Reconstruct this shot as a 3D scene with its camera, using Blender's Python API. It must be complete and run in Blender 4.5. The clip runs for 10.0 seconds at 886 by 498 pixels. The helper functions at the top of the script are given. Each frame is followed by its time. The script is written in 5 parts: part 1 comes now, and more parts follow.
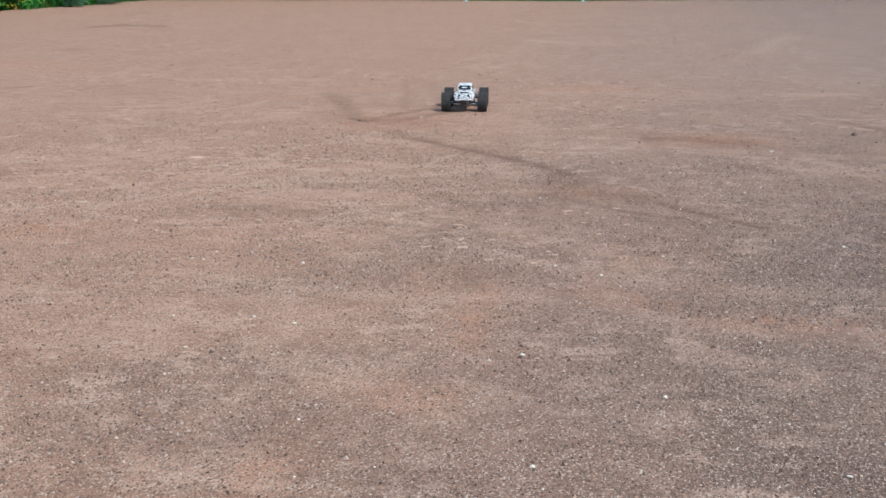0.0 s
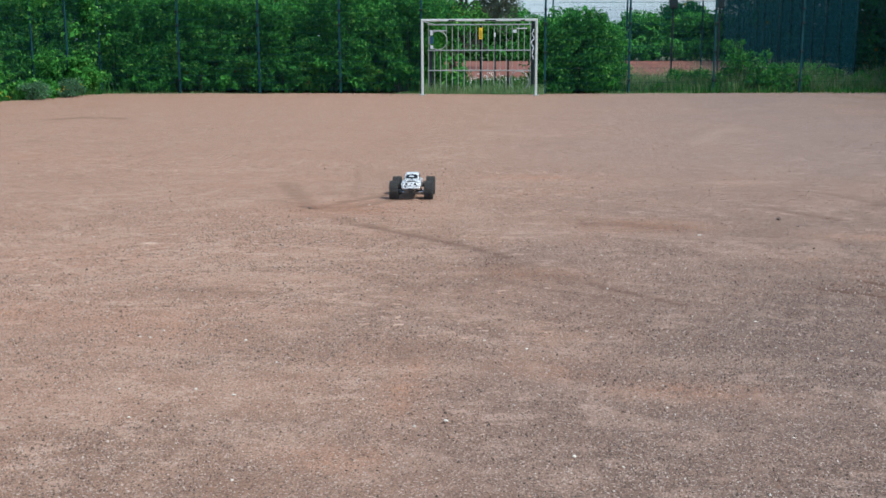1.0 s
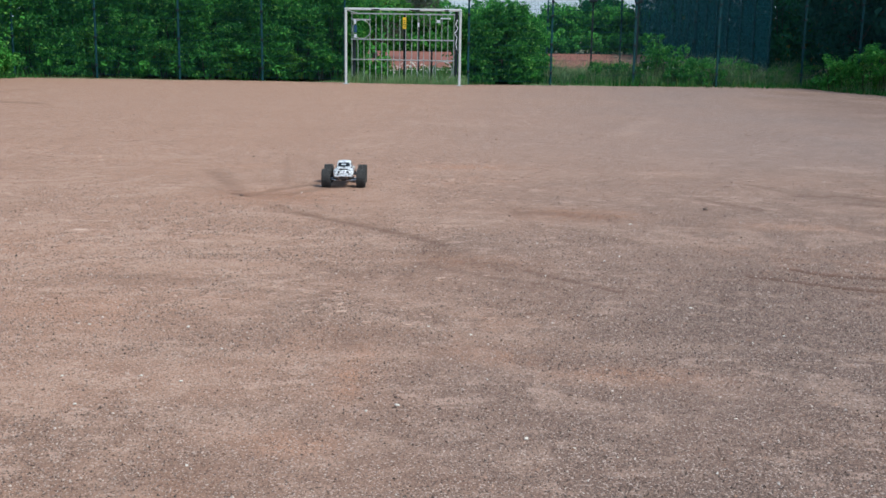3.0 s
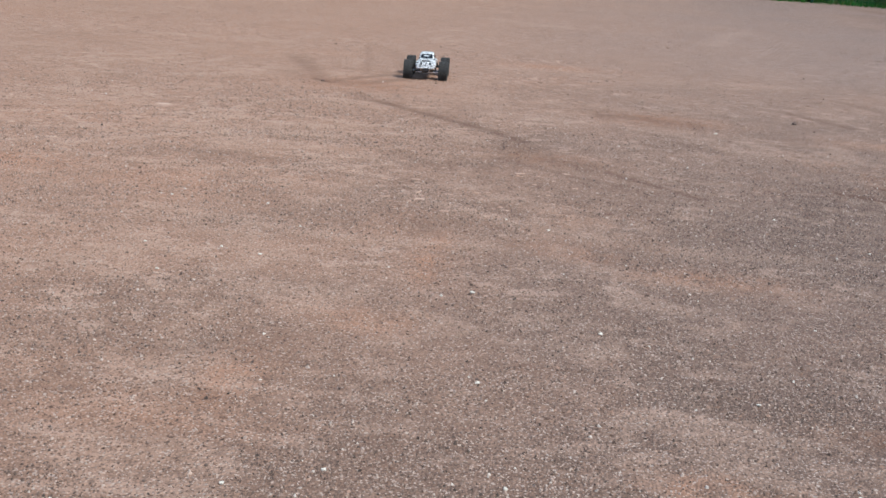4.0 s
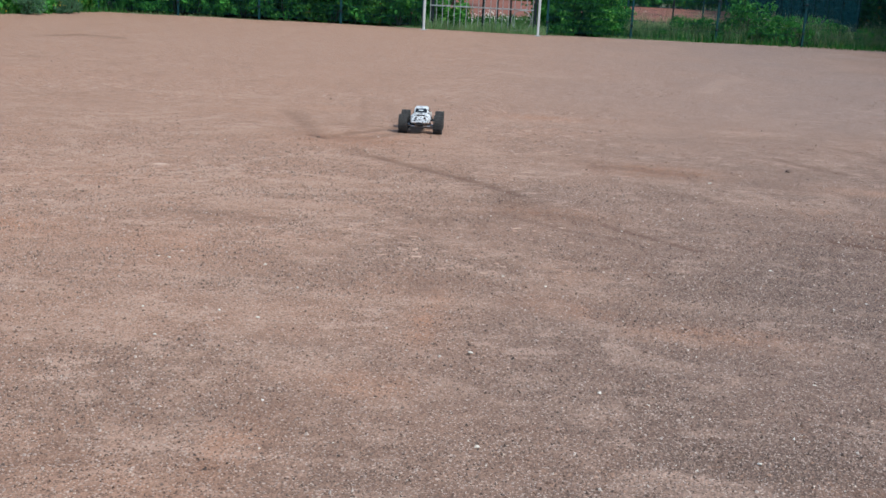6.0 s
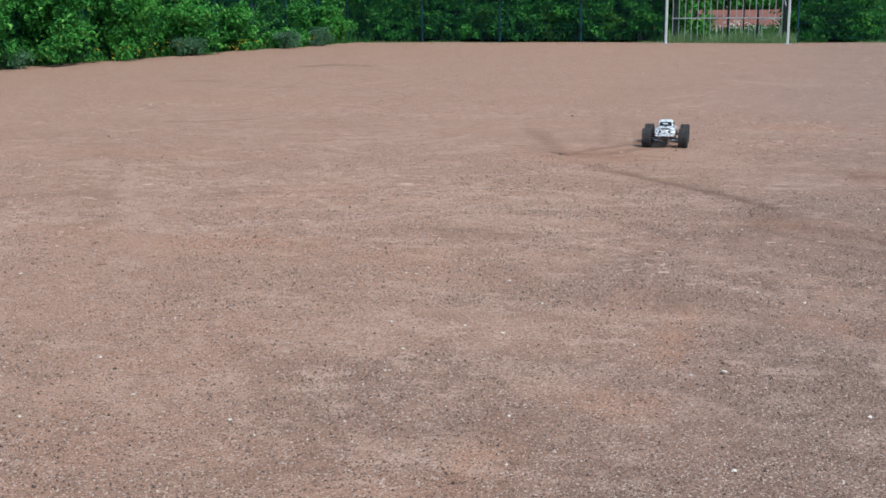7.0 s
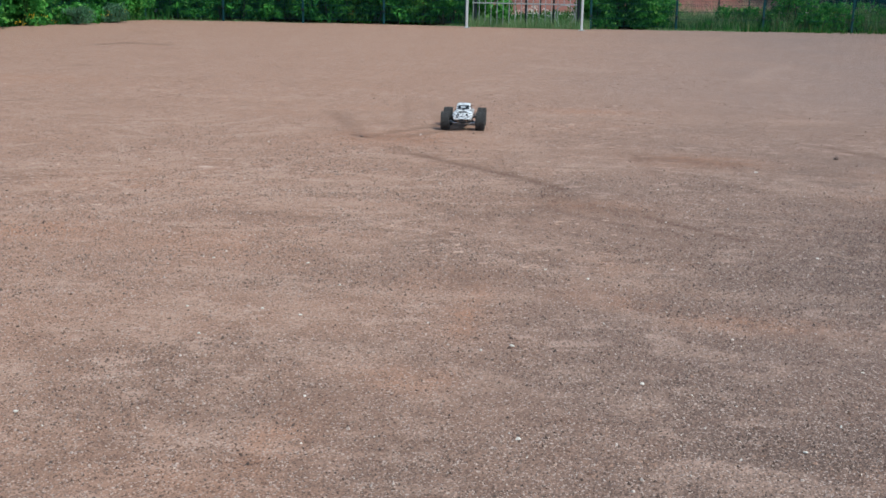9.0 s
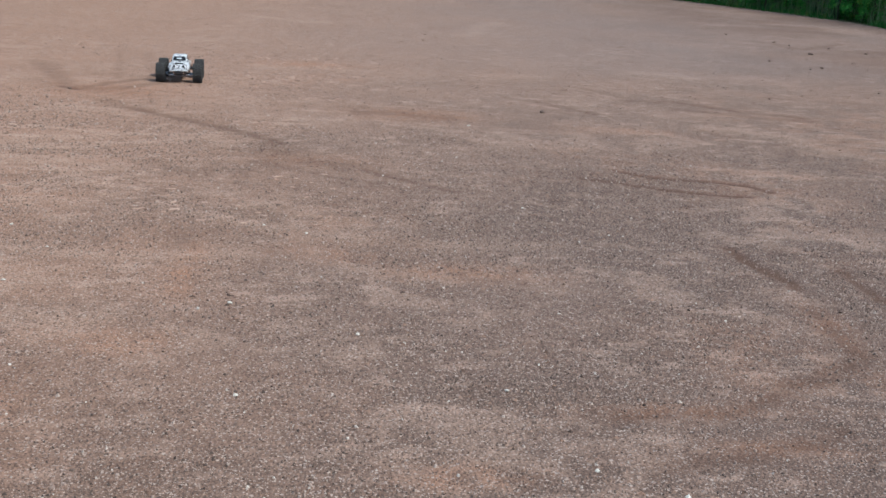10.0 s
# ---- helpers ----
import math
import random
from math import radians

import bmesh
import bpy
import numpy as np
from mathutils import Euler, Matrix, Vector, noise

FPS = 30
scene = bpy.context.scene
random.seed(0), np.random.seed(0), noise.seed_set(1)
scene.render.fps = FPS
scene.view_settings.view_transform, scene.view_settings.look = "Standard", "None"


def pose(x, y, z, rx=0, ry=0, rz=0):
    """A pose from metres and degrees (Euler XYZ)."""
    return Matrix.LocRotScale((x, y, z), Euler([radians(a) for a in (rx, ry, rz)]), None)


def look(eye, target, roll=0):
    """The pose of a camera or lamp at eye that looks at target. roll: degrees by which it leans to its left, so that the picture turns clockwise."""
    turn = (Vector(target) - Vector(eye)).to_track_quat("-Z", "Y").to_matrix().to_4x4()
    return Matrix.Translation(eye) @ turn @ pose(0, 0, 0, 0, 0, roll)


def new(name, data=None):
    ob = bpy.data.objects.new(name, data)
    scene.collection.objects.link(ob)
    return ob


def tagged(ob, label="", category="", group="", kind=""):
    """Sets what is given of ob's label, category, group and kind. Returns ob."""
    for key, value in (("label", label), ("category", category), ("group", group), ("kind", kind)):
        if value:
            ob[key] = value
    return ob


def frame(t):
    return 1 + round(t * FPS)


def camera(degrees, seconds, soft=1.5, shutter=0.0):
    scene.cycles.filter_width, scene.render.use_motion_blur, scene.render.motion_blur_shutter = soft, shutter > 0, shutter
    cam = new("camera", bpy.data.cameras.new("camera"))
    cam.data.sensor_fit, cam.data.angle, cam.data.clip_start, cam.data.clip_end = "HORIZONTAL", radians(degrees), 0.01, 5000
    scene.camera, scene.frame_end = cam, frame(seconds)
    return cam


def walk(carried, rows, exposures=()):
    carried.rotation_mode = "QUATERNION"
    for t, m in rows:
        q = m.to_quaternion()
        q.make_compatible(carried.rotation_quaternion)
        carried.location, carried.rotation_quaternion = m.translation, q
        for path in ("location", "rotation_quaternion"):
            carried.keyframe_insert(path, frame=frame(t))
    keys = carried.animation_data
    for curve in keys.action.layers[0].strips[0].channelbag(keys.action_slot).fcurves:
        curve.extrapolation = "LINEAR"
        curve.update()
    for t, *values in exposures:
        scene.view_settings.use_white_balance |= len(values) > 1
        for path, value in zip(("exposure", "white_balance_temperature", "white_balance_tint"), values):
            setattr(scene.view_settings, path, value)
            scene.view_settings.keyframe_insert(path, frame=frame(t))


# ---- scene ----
cam = camera(44.5, 10.0, soft=1.6)
PATH = [
    (0, (-0.052, 0.368, 1.558), (-0.368, 2.266, 1.013), -0.3),
    (0.5, (0.048, 0.127, 1.496), (-0.291, 2.069, 1.156), 1.5),
    (1, (0.151, 0.045, 1.582), (-0.103, 1.991, 1.198), -0.2),
    (1.5, (0.014, 0.03, 1.565), (-0.283, 1.963, 1.147), -0.3),
    (2, (-0.008, 0.0, 1.585), (-0.141, 1.96, 1.208), 1.9),
    (2.2, (0.009, 0.001, 1.575), (-0.099, 1.958, 1.177), 1.7),
    (3.3, (0.018, -0.008, 1.568), (-0.087, 1.948, 1.165), 0.8),
    (3.5, (0.034, -0.002, 1.581), (-0.083, 1.949, 1.156), 1.4),
    (4, (-0.042, 0.006, 1.492), (-0.259, 1.908, 0.915), 3.9),
    (4.5, (0.01, -0.013, 1.553), (-0.038, 1.895, 0.957), 3.9),
    (5, (-0.021, -0.005, 1.557), (-0.106, 1.907, 0.977), 3.2),
    (5.2, (-0.03, 0.006, 1.558), (-0.176, 1.921, 0.998), 3.3),
    (6.3, (-0.053, 0.014, 1.543), (-0.35, 1.931, 1.059), 1.9),
    (6.5, (-0.07, 0.034, 1.531), (-0.482, 1.929, 1.044), 1.4),
    (7, (-0.072, 0.072, 1.513), (-0.726, 1.903, 1.047), -0.8),
    (7.5, (-0.05, 0.087, 1.511), (-0.739, 1.904, 1.036), -1.1),
    (8, (-0.015, 0.081, 1.51), (-0.61, 1.926, 1.019), -1.1),
    (8.5, (-0.002, 0.04, 1.53), (-0.453, 1.924, 1.035), -0.2),
    (9, (0.003, 0.011, 1.535), (-0.308, 1.922, 1.036), 0.9),
    (9.5, (0.045, 0.0, 1.539), (-0.092, 1.92, 0.994), 2.2),
    (10, (0.064, -0.048, 1.572), (0.251, 1.86, 1.004), 3.4),
]
EXPOSURES = [(0, 0.95, 6150, 5), (2.2, 0.94, 6150, 5.3), (5, 0.92, 6250, 7), (7, 0.86, 6100, 6), (10, 0.81, 6150, 5)]
walk(cam, [(t, look(eye, target, roll)) for t, eye, target, roll in PATH], EXPOSURES)

# ---- sky and light: bright, thinly overcast summer day ----
world = bpy.data.worlds.new("sky")
scene.world = world
world.use_nodes = True
wn = world.node_tree
SUN_UP, SUN_AZ = radians(54), radians(120)
sky = wn.nodes.new("ShaderNodeTexSky")
sky.sky_type, sky.sun_disc = "NISHITA", False
sky.sun_elevation, sky.sun_rotation = SUN_UP, SUN_AZ
sky.air_density, sky.dust_density, sky.ozone_density = 1.0, 1.5, 1.0
cloud = wn.nodes.new("ShaderNodeTexNoise")  # thin cloud over the whole sky
cloud.inputs["Scale"].default_value, cloud.inputs["Detail"].default_value = 2.2, 5.0
cover = wn.nodes.new("ShaderNodeMapRange")
cover.inputs[1].default_value, cover.inputs[2].default_value, cover.inputs[3].default_value, cover.inputs[4].default_value = 0.3, 0.7, 0.62, 0.88
veil = wn.nodes.new("ShaderNodeMix")
veil.data_type = "RGBA"
veil.inputs[7].default_value = (1.36, 1.90, 2.60, 1)
wn.links.new(cloud.outputs[0], cover.inputs[0])
wn.links.new(cover.outputs[0], veil.inputs[0])
wn.links.new(sky.outputs[0], veil.inputs[6])
wn.links.new(veil.outputs[2], wn.nodes["Background"].inputs[0])
wn.nodes["Background"].inputs[1].default_value = 0.15
sun = new("sun", bpy.data.lights.new("sun", "SUN"))
sun.data.energy, sun.data.angle, sun.data.color = 2.15, radians(14), (1.0, 0.955, 0.88)
sun.matrix_world = look((math.cos(SUN_UP) * math.sin(SUN_AZ) * 40, math.cos(SUN_UP) * math.cos(SUN_AZ) * 40, math.sin(SUN_UP) * 40), (0, 0, 0))


# ---- materials ----
def material(name, rough=0.7, metal=0.0):
    m = bpy.data.materials.new(name)
    m.use_nodes = True
    t = m.node_tree
    b = t.nodes["Principled BSDF"]
    b.inputs["Roughness"].default_value, b.inputs["Metallic"].default_value = rough, metal
    return m, t, b


def node(t, kind, ins=(), operation="", attribute_name=""):
    n = t.nodes.new(kind)
    if operation:
        n.operation = operation
    if attribute_name:
        n.attribute_name = attribute_name
    for k, v in dict(ins).items():
        if isinstance(v, bpy.types.NodeSocket):
            t.links.new(v, n.inputs[k])
        else:
            n.inputs[k].default_value = v
    return n


def mix(t, fac, a, b, mode="MIX"):
    n = t.nodes.new("ShaderNodeMix")
    n.data_type, n.blend_type = "RGBA", mode
    for socket, v in ((n.inputs[0], fac), (n.inputs[6], a), (n.inputs[7], b)):
        if isinstance(v, bpy.types.NodeSocket):
            t.links.new(v, socket)
        else:
            socket.default_value = (*v, 1) if isinstance(v, tuple) else v
    return n.outputs[2]


def ramp(t, value, lo, hi):
    return node(t, "ShaderNodeMapRange", {0: value, 1: lo, 2: hi, 3: 0.0, 4: 1.0}).outputs[0]


def noise_at(t, scale, detail=4.0, rough=0.55, stretch=(1, 1, 1)):
    co = node(t, "ShaderNodeNewGeometry").outputs["Position"]
    mp = node(t, "ShaderNodeMapping", {0: co, 3: stretch})
    return node(t, "ShaderNodeTexNoise", {"Vector": mp.outputs[0], "Scale": scale, "Detail": detail, "Roughness": rough}).outputs[0]


def bump(t, b, height, strength, distance):
    n = node(t, "ShaderNodeBump", {"Height": height, "Strength": strength, "Distance": distance})
    t.links.new(n.outputs[0], b.inputs["Normal"])


def plain(name, color, rough=0.6, metal=0.0, vary=0.12, scale=18.0, dirt=(0.25, 0.17, 0.12), dirty=0.25, shine=0.5):
    """Paint, metal or plastic with faint mottling and a film of red dust."""
    m, t, b = material(name, rough, metal)
    b.inputs["Specular IOR Level"].default_value = shine
    n1, n2 = noise_at(t, scale), noise_at(t, scale * 6, 2.0)
    dark = tuple(c * (1 - vary) for c in color)
    light = tuple(min(1, c * (1 + vary)) for c in color)
    c = mix(t, ramp(t, n1, 0.3, 0.7), dark, light)
    c = mix(t, node(t, "ShaderNodeMath", {0: ramp(t, n2, 0.5, 0.8), 1: dirty}, operation="MULTIPLY").outputs[0], c, dirt)
    t.links.new(c, b.inputs["Base Color"])
    bump(t, b, n2, 0.15, 0.002)
    return m


def leafy(name, dark, light, odd=(0.16, 0.15, 0.03), thin=0.3, rough=0.7, odd_share=0.06):
    """Leaves: each one has its own shade, a few are yellowish, light passes through them."""
    m, t, b = material(name, rough)
    b.inputs["Specular IOR Level"].default_value = 0.10
    r = node(t, "ShaderNodeNewGeometry").outputs["Random Per Island"]
    tone = node(t, "ShaderNodeMath", {0: ramp(t, noise_at(t, 1.1, 4.0), 0.32, 0.68), 1: 0.5}, operation="MULTIPLY").outputs[0]
    tone = node(t, "ShaderNodeMath", {0: r, 1: 0.6, 2: tone}, operation="MULTIPLY_ADD").outputs[0]
    c = mix(t, tone, dark, light)
    far = node(t, "ShaderNodeMath", {0: r, 1: 1 - odd_share}, operation="GREATER_THAN").outputs[0]
    c = mix(t, far, c, odd)
    t.links.new(c, b.inputs["Base Color"])
    tr = node(t, "ShaderNodeBsdfTranslucent", {0: c})
    mx = node(t, "ShaderNodeMixShader", {0: thin, 1: b.outputs[0], 2: tr.outputs[0]})
    t.links.new(mx.outputs[0], t.nodes["Material Output"].inputs[0])
    return m


def court_material():
    m, t, b = material("red_clay_gravel", 0.95)
    b.inputs["Specular IOR Level"].default_value = 0.2
    clay = node(t, "ShaderNodeAttribute", attribute_name="clay").outputs["Fac"]
    wear = node(t, "ShaderNodeAttribute", attribute_name="wear").outputs["Fac"]
    pale = node(t, "ShaderNodeAttribute", attribute_name="pale").outputs["Fac"]
    co = node(t, "ShaderNodeNewGeometry").outputs["Position"]
    grain = node(t, "ShaderNodeTexVoronoi", {"Vector": co, "Scale": 95.0, "Randomness": 1.0})
    fine = node(t, "ShaderNodeTexVoronoi", {"Vector": co, "Scale": 210.0, "Randomness": 1.0})
    big = noise_at(t, 1.1, 6.0, 0.6)
    mid = noise_at(t, 9.0, 6.0, 0.65)
    small = noise_at(t, 55.0, 4.0, 0.6)
    share = node(t, "ShaderNodeMath", {0: ramp(t, big, 0.25, 0.75), 1: 0.8, 2: clay}, operation="MULTIPLY_ADD")
    dust = mix(t, ramp(t, mid, 0.3, 0.7), CLAY_DARK, CLAY_LIGHT)
    dust = mix(t, 0.55, dust, mix(t, fine.outputs["Color"], tuple(v * 0.55 for v in CLAY_DARK), tuple(v * 1.12 for v in CLAY_LIGHT)))
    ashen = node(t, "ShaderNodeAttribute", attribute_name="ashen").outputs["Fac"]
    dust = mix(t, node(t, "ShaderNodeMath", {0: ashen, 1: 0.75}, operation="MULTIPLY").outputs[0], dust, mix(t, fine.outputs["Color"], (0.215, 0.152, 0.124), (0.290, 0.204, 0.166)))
    stones = mix(t, grain.outputs["Color"], GRAVEL_DARK, GRAVEL_LIGHT)
    stones = mix(t, 0.55, stones, mix(t, fine.outputs["Color"], GRAVEL_DARK, CLAY_LIGHT))
    gap = node(t, "ShaderNodeTexVoronoi", {"Vector": co, "Scale": 95.0, "Randomness": 1.0})
    gap.feature = "DISTANCE_TO_EDGE"
    # shade in the hollows between grains, painted as a near-black edge colour
    gap_shade = node(t, "ShaderNodeMapRange", {0: gap.outputs["Distance"], 1: 0.0, 2: 0.16, 3: 0.75, 4: 0.0}).outputs[0]
    stones = mix(t, gap_shade, stones, (0.045, 0.032, 0.026))
    s2 = node(t, "ShaderNodeMath", {0: share.outputs[0], 1: ramp(t, small, 0.3, 0.75)}, operation="ADD")
    c = mix(t, ramp(t, s2.outputs[0], 0.85, 2.15), stones, dust)
    c = mix(t, node(t, "ShaderNodeMath", {0: ramp(t, small, 0.56, 0.72), 1: 0.30}, operation="MULTIPLY").outputs[0], c, (0.08, 0.058, 0.047))
    pale = node(t, "ShaderNodeMath", {0: pale, 1: 0.9}, operation="MINIMUM").outputs[0]
    c = mix(t, node(t, "ShaderNodeMath", {0: pale, 1: ramp(t, small, 0.25, 0.6)}, operation="MULTIPLY").outputs[0], c, (0.43, 0.280, 0.206))
    for scale, lo, hi, much, tint in ((6.5, 0.53, 0.60, 0.55, (0.48, 0.318, 0.240)), (8.0, 0.55, 0.62, 0.45, (0.175, 0.100, 0.071)), (17.0, 0.55, 0.61, 0.40, (0.16, 0.096, 0.070))):  # scraped and crumbled flecks
        fleck = node(t, "ShaderNodeMath", {0: ramp(t, noise_at(t, scale, 7.0, 0.68, (0.6, 1.1, 1)), lo, hi), 1: ramp(t, noise_at(t, scale * 0.13, 3.0), 0.40, 0.58)}, operation="MULTIPLY").outputs[0]
        c = mix(t, node(t, "ShaderNodeMath", {0: fleck, 1: much}, operation="MULTIPLY").outputs[0], c, tint)
    flake = ramp(t, noise_at(t, 5.5, 5.0, 0.6, (0.7, 1.5, 1)), 0.58, 0.70)
    c = mix(t, node(t, "ShaderNodeMath", {0: flake, 1: 0.42}, operation="MULTIPLY").outputs[0], c, (0.42, 0.276, 0.205))
    clod = ramp(t, noise_at(t, 8.0, 4.0, 0.6, (0.6, 1.3, 1)), 0.66, 0.74)
    c = mix(t, node(t, "ShaderNodeMath", {0: clod, 1: 0.5}, operation="MULTIPLY").outputs[0], c, (0.13, 0.078, 0.058))
    rust = node(t, "ShaderNodeAttribute", attribute_name="rust").outputs["Fac"]
    c = mix(t, node(t, "ShaderNodeMath", {0: rust, 1: ramp(t, mid, 0.3, 0.6)}, operation="MULTIPLY").outputs[0], c, (0.365, 0.185, 0.113))
    for scale, reach, low, high in ((150.0, 0.48, 0.13, 0.84), (84.0, 0.40, 0.08, 0.91), (42.0, 0.28, 0.03, 0.965)):  # pebbles set in the clay
        peb = node(t, "ShaderNodeTexVoronoi", {"Vector": co, "Scale": scale, "Randomness": 1.0})
        tone = node(t, "ShaderNodeSeparateColor", {0: peb.outputs["Color"]}).outputs[0]
        near = node(t, "ShaderNodeMath", {0: peb.outputs["Distance"], 1: reach}, operation="LESS_THAN").outputs[0]
        dark = node(t, "ShaderNodeMath", {0: tone, 1: low}, operation="LESS_THAN").outputs[0]
        lite = node(t, "ShaderNodeMath", {0: tone, 1: high}, operation="GREATER_THAN").outputs[0]
        c = mix(t, node(t, "ShaderNodeMath", {0: near, 1: dark}, operation="MULTIPLY").outputs[0], c, (0.120, 0.076, 0.058))
        c = mix(t, node(t, "ShaderNodeMath", {0: near, 1: lite}, operation="MULTIPLY").outputs[0], c, (0.44, 0.330, 0.270))
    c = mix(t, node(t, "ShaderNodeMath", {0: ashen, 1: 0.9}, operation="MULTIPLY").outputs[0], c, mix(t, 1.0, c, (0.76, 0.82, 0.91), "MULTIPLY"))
    c = mix(t, wear, c, (0.105, 0.054, 0.036))
    t.links.new(c, b.inputs["Base Color"])
    h = node(t, "ShaderNodeMath", {0: grain.outputs["Distance"], 1: small}, operation="ADD")
    bump(t, b, h.outputs[0], 0.9, 0.007)
    return m


CLAY_DARK, CLAY_LIGHT = (0.287, 0.159, 0.106), (0.418, 0.250, 0.176)
GRAVEL_DARK, GRAVEL_LIGHT = (0.066, 0.043, 0.035), (0.300, 0.203, 0.164)
M_COURT = court_material()


def grain_material(name, stops):
    m, t, b = material(name, 0.9)
    cr = node(t, "ShaderNodeValToRGB", {0: node(t, "ShaderNodeNewGeometry").outputs["Random Per Island"]})
    e = cr.color_ramp.elements
    e[0].position, e[0].color = 0.0, stops[0][1] + (1,)
    e[1].position, e[1].color = 1.0, stops[-1][1] + (1,)
    for p, c in stops[1:-1]:
        e.new(p).color = c + (1,)
    t.links.new(cr.outputs[0], b.inputs["Base Color"])
    return m


def soil_material(name, a, bcol, scale=2.0):
    m, t, b = material(name, 0.95)
    c = mix(t, ramp(t, noise_at(t, scale, 6.0, 0.65), 0.3, 0.7), a, bcol)
    c = mix(t, ramp(t, noise_at(t, scale * 14, 4.0), 0.45, 0.8), c, tuple(v * 0.55 for v in a))
    t.links.new(c, b.inputs["Base Color"])
    bump(t, b, noise_at(t, 30.0, 5.0), 0.6, 0.02)
    return m


M_GRAVEL = grain_material("gravel_grains", [(0.0, (0.050, 0.035, 0.029)), (0.22, (0.120, 0.080, 0.062)), (0.52, (0.205, 0.138, 0.108)), (0.82, (0.300, 0.210, 0.168)), (0.96, (0.38, 0.285, 0.237)), (0.995, (0.50, 0.42, 0.36)), (1.0, (0.66, 0.61, 0.54))])
M_CRUMB = grain_material("clay_crumbs", [(0.0, (0.060, 0.036, 0.027)), (0.25, (0.135, 0.078, 0.055)), (0.55, (0.245, 0.145, 0.102)), (0.82, (0.330, 0.205, 0.149)), (0.97, (0.40, 0.272, 0.206)), (1.0, (0.50, 0.40, 0.33))])
M_PEBBLE = grain_material("angular_stone", [(0.0, (0.075, 0.052, 0.043)), (0.25, (0.15, 0.103, 0.082)), (0.45, (0.26, 0.180, 0.144)), (0.75, (0.37, 0.272, 0.222)), (0.96, (0.44, 0.345, 0.292)), (0.996, (0.55, 0.47, 0.41)), (1.0, (0.70, 0.66, 0.59))])
M_LUMP = grain_material("clay_lump", [(0.0, (0.045, 0.030, 0.024)), (0.45, (0.10, 0.062, 0.046)), (0.62, (0.22, 0.135, 0.098)), (0.8, (0.42, 0.30, 0.235)), (1.0, (0.56, 0.47, 0.40))])
M_CRUST = grain_material("dry_crust", [(0.0, (0.385, 0.242, 0.176)), (0.6, (0.42, 0.275, 0.205)), (1.0, (0.48, 0.335, 0.262))])
M_DAMP = grain_material("damp_crust", [(0.0, (0.14, 0.080, 0.056)), (0.5, (0.20, 0.118, 0.084)), (1.0, (0.27, 0.164, 0.120))])
M_MEADOW = soil_material("meadow_soil", (0.055, 0.075, 0.025), (0.10, 0.11, 0.04))
M_REDCOURT = soil_material("red_clay", (0.195, 0.066, 0.044), (0.25, 0.090, 0.060), 0.8)
M_STONE = plain("pale_stone", (0.58, 0.53, 0.46), 0.8, vary=0.15, scale=60, dirty=0.3)
M_CLOD = plain("dark_clod", (0.12, 0.078, 0.062), 0.95, vary=0.3, scale=60)
M_WHITE = plain("white_paint", (0.56, 0.58, 0.58), 0.4, vary=0.06, scale=6, dirt=(0.22, 0.2, 0.18), dirty=0.35)
M_GALV = plain("galvanised_steel", (0.36, 0.39, 0.39), 0.5, 0.3, vary=0.15, scale=12, dirty=0.2)
M_DARKSTEEL = plain("dark_steel", (0.014, 0.022, 0.026), 0.6, vary=0.3, scale=8, dirty=0.06, shine=0.2)
M_GREENSTEEL = plain("green_powder_coat", (0.010, 0.050, 0.058), 0.6, vary=0.2, scale=5, dirty=0.04, shine=0.12)
M_YELLOW = plain("yellow_plate", (0.80, 0.52, 0.02), 0.4, vary=0.05, dirty=0.1)
M_BLUE = plain("blue_sticker", (0.012, 0.06, 0.14), 0.4, dirty=0.1)
M_PALEMARK = plain("pale_paint_mark", (0.62, 0.66, 0.70), 0.5, dirty=0.2)
M_BARK = plain("bark", (0.085, 0.065, 0.05), 0.9, vary=0.4, scale=14, dirt=(0.05, 0.06, 0.03), dirty=0.4)
M_STEM = plain("twig", (0.03, 0.035, 0.016), 0.8, vary=0.3, scale=20, dirty=0.1)
M_HEDGE = leafy("hedge_leaf", (0.014, 0.100, 0.030), (0.105, 0.390, 0.066), odd=(0.20, 0.46, 0.10), odd_share=0.08)
M_DOGWOOD = leafy("dogwood_leaf", (0.011, 0.086, 0.024), (0.095, 0.355, 0.060), odd=(0.18, 0.42, 0.09), odd_share=0.09)
M_YOUNG = leafy("young_leaf", (0.04, 0.17, 0.025), (0.11, 0.29, 0.05))
M_TREE = leafy("tree_leaf", (0.006, 0.055, 0.026), (0.028, 0.165, 0.052), odd_share=0.03)
# tree leaves in shade: the dimness is put into a darker, bluer colour
M_DARKTREE = leafy("shade_tinted_leaf", (0.008, 0.046, 0.036), (0.034, 0.125, 0.074), odd=(0.05, 0.09, 0.05))
M_WILLOW = leafy("willow_leaf", (0.060, 0.085, 0.060), (0.17, 0.21, 0.15), odd=(0.25, 0.28, 0.22))
M_MUGWORT = leafy("greygreen_leaf", (0.05, 0.15, 0.075), (0.15, 0.29, 0.17), odd=(0.15, 0.25, 0.14))
M_GRASS = leafy("grass_blade", (0.016, 0.095, 0.022), (0.066, 0.200, 0.046), odd=(0.16, 0.20, 0.06), odd_share=0.08)
M_STRAW = leafy("seeding_grass", (0.13, 0.20, 0.09), (0.32, 0.36, 0.20), odd=(0.34, 0.32, 0.20), odd_share=0.15)
M_MEADOWGRASS = leafy("meadow_grass", (0.085, 0.20, 0.075), (0.25, 0.39, 0.17), odd=(0.30, 0.32, 0.18), odd_share=0.12)
M_BLOSSOM = leafy("white_blossom", (0.55, 0.58, 0.52), (0.75, 0.76, 0.70), odd=(0.7, 0.7, 0.6), thin=0.2)
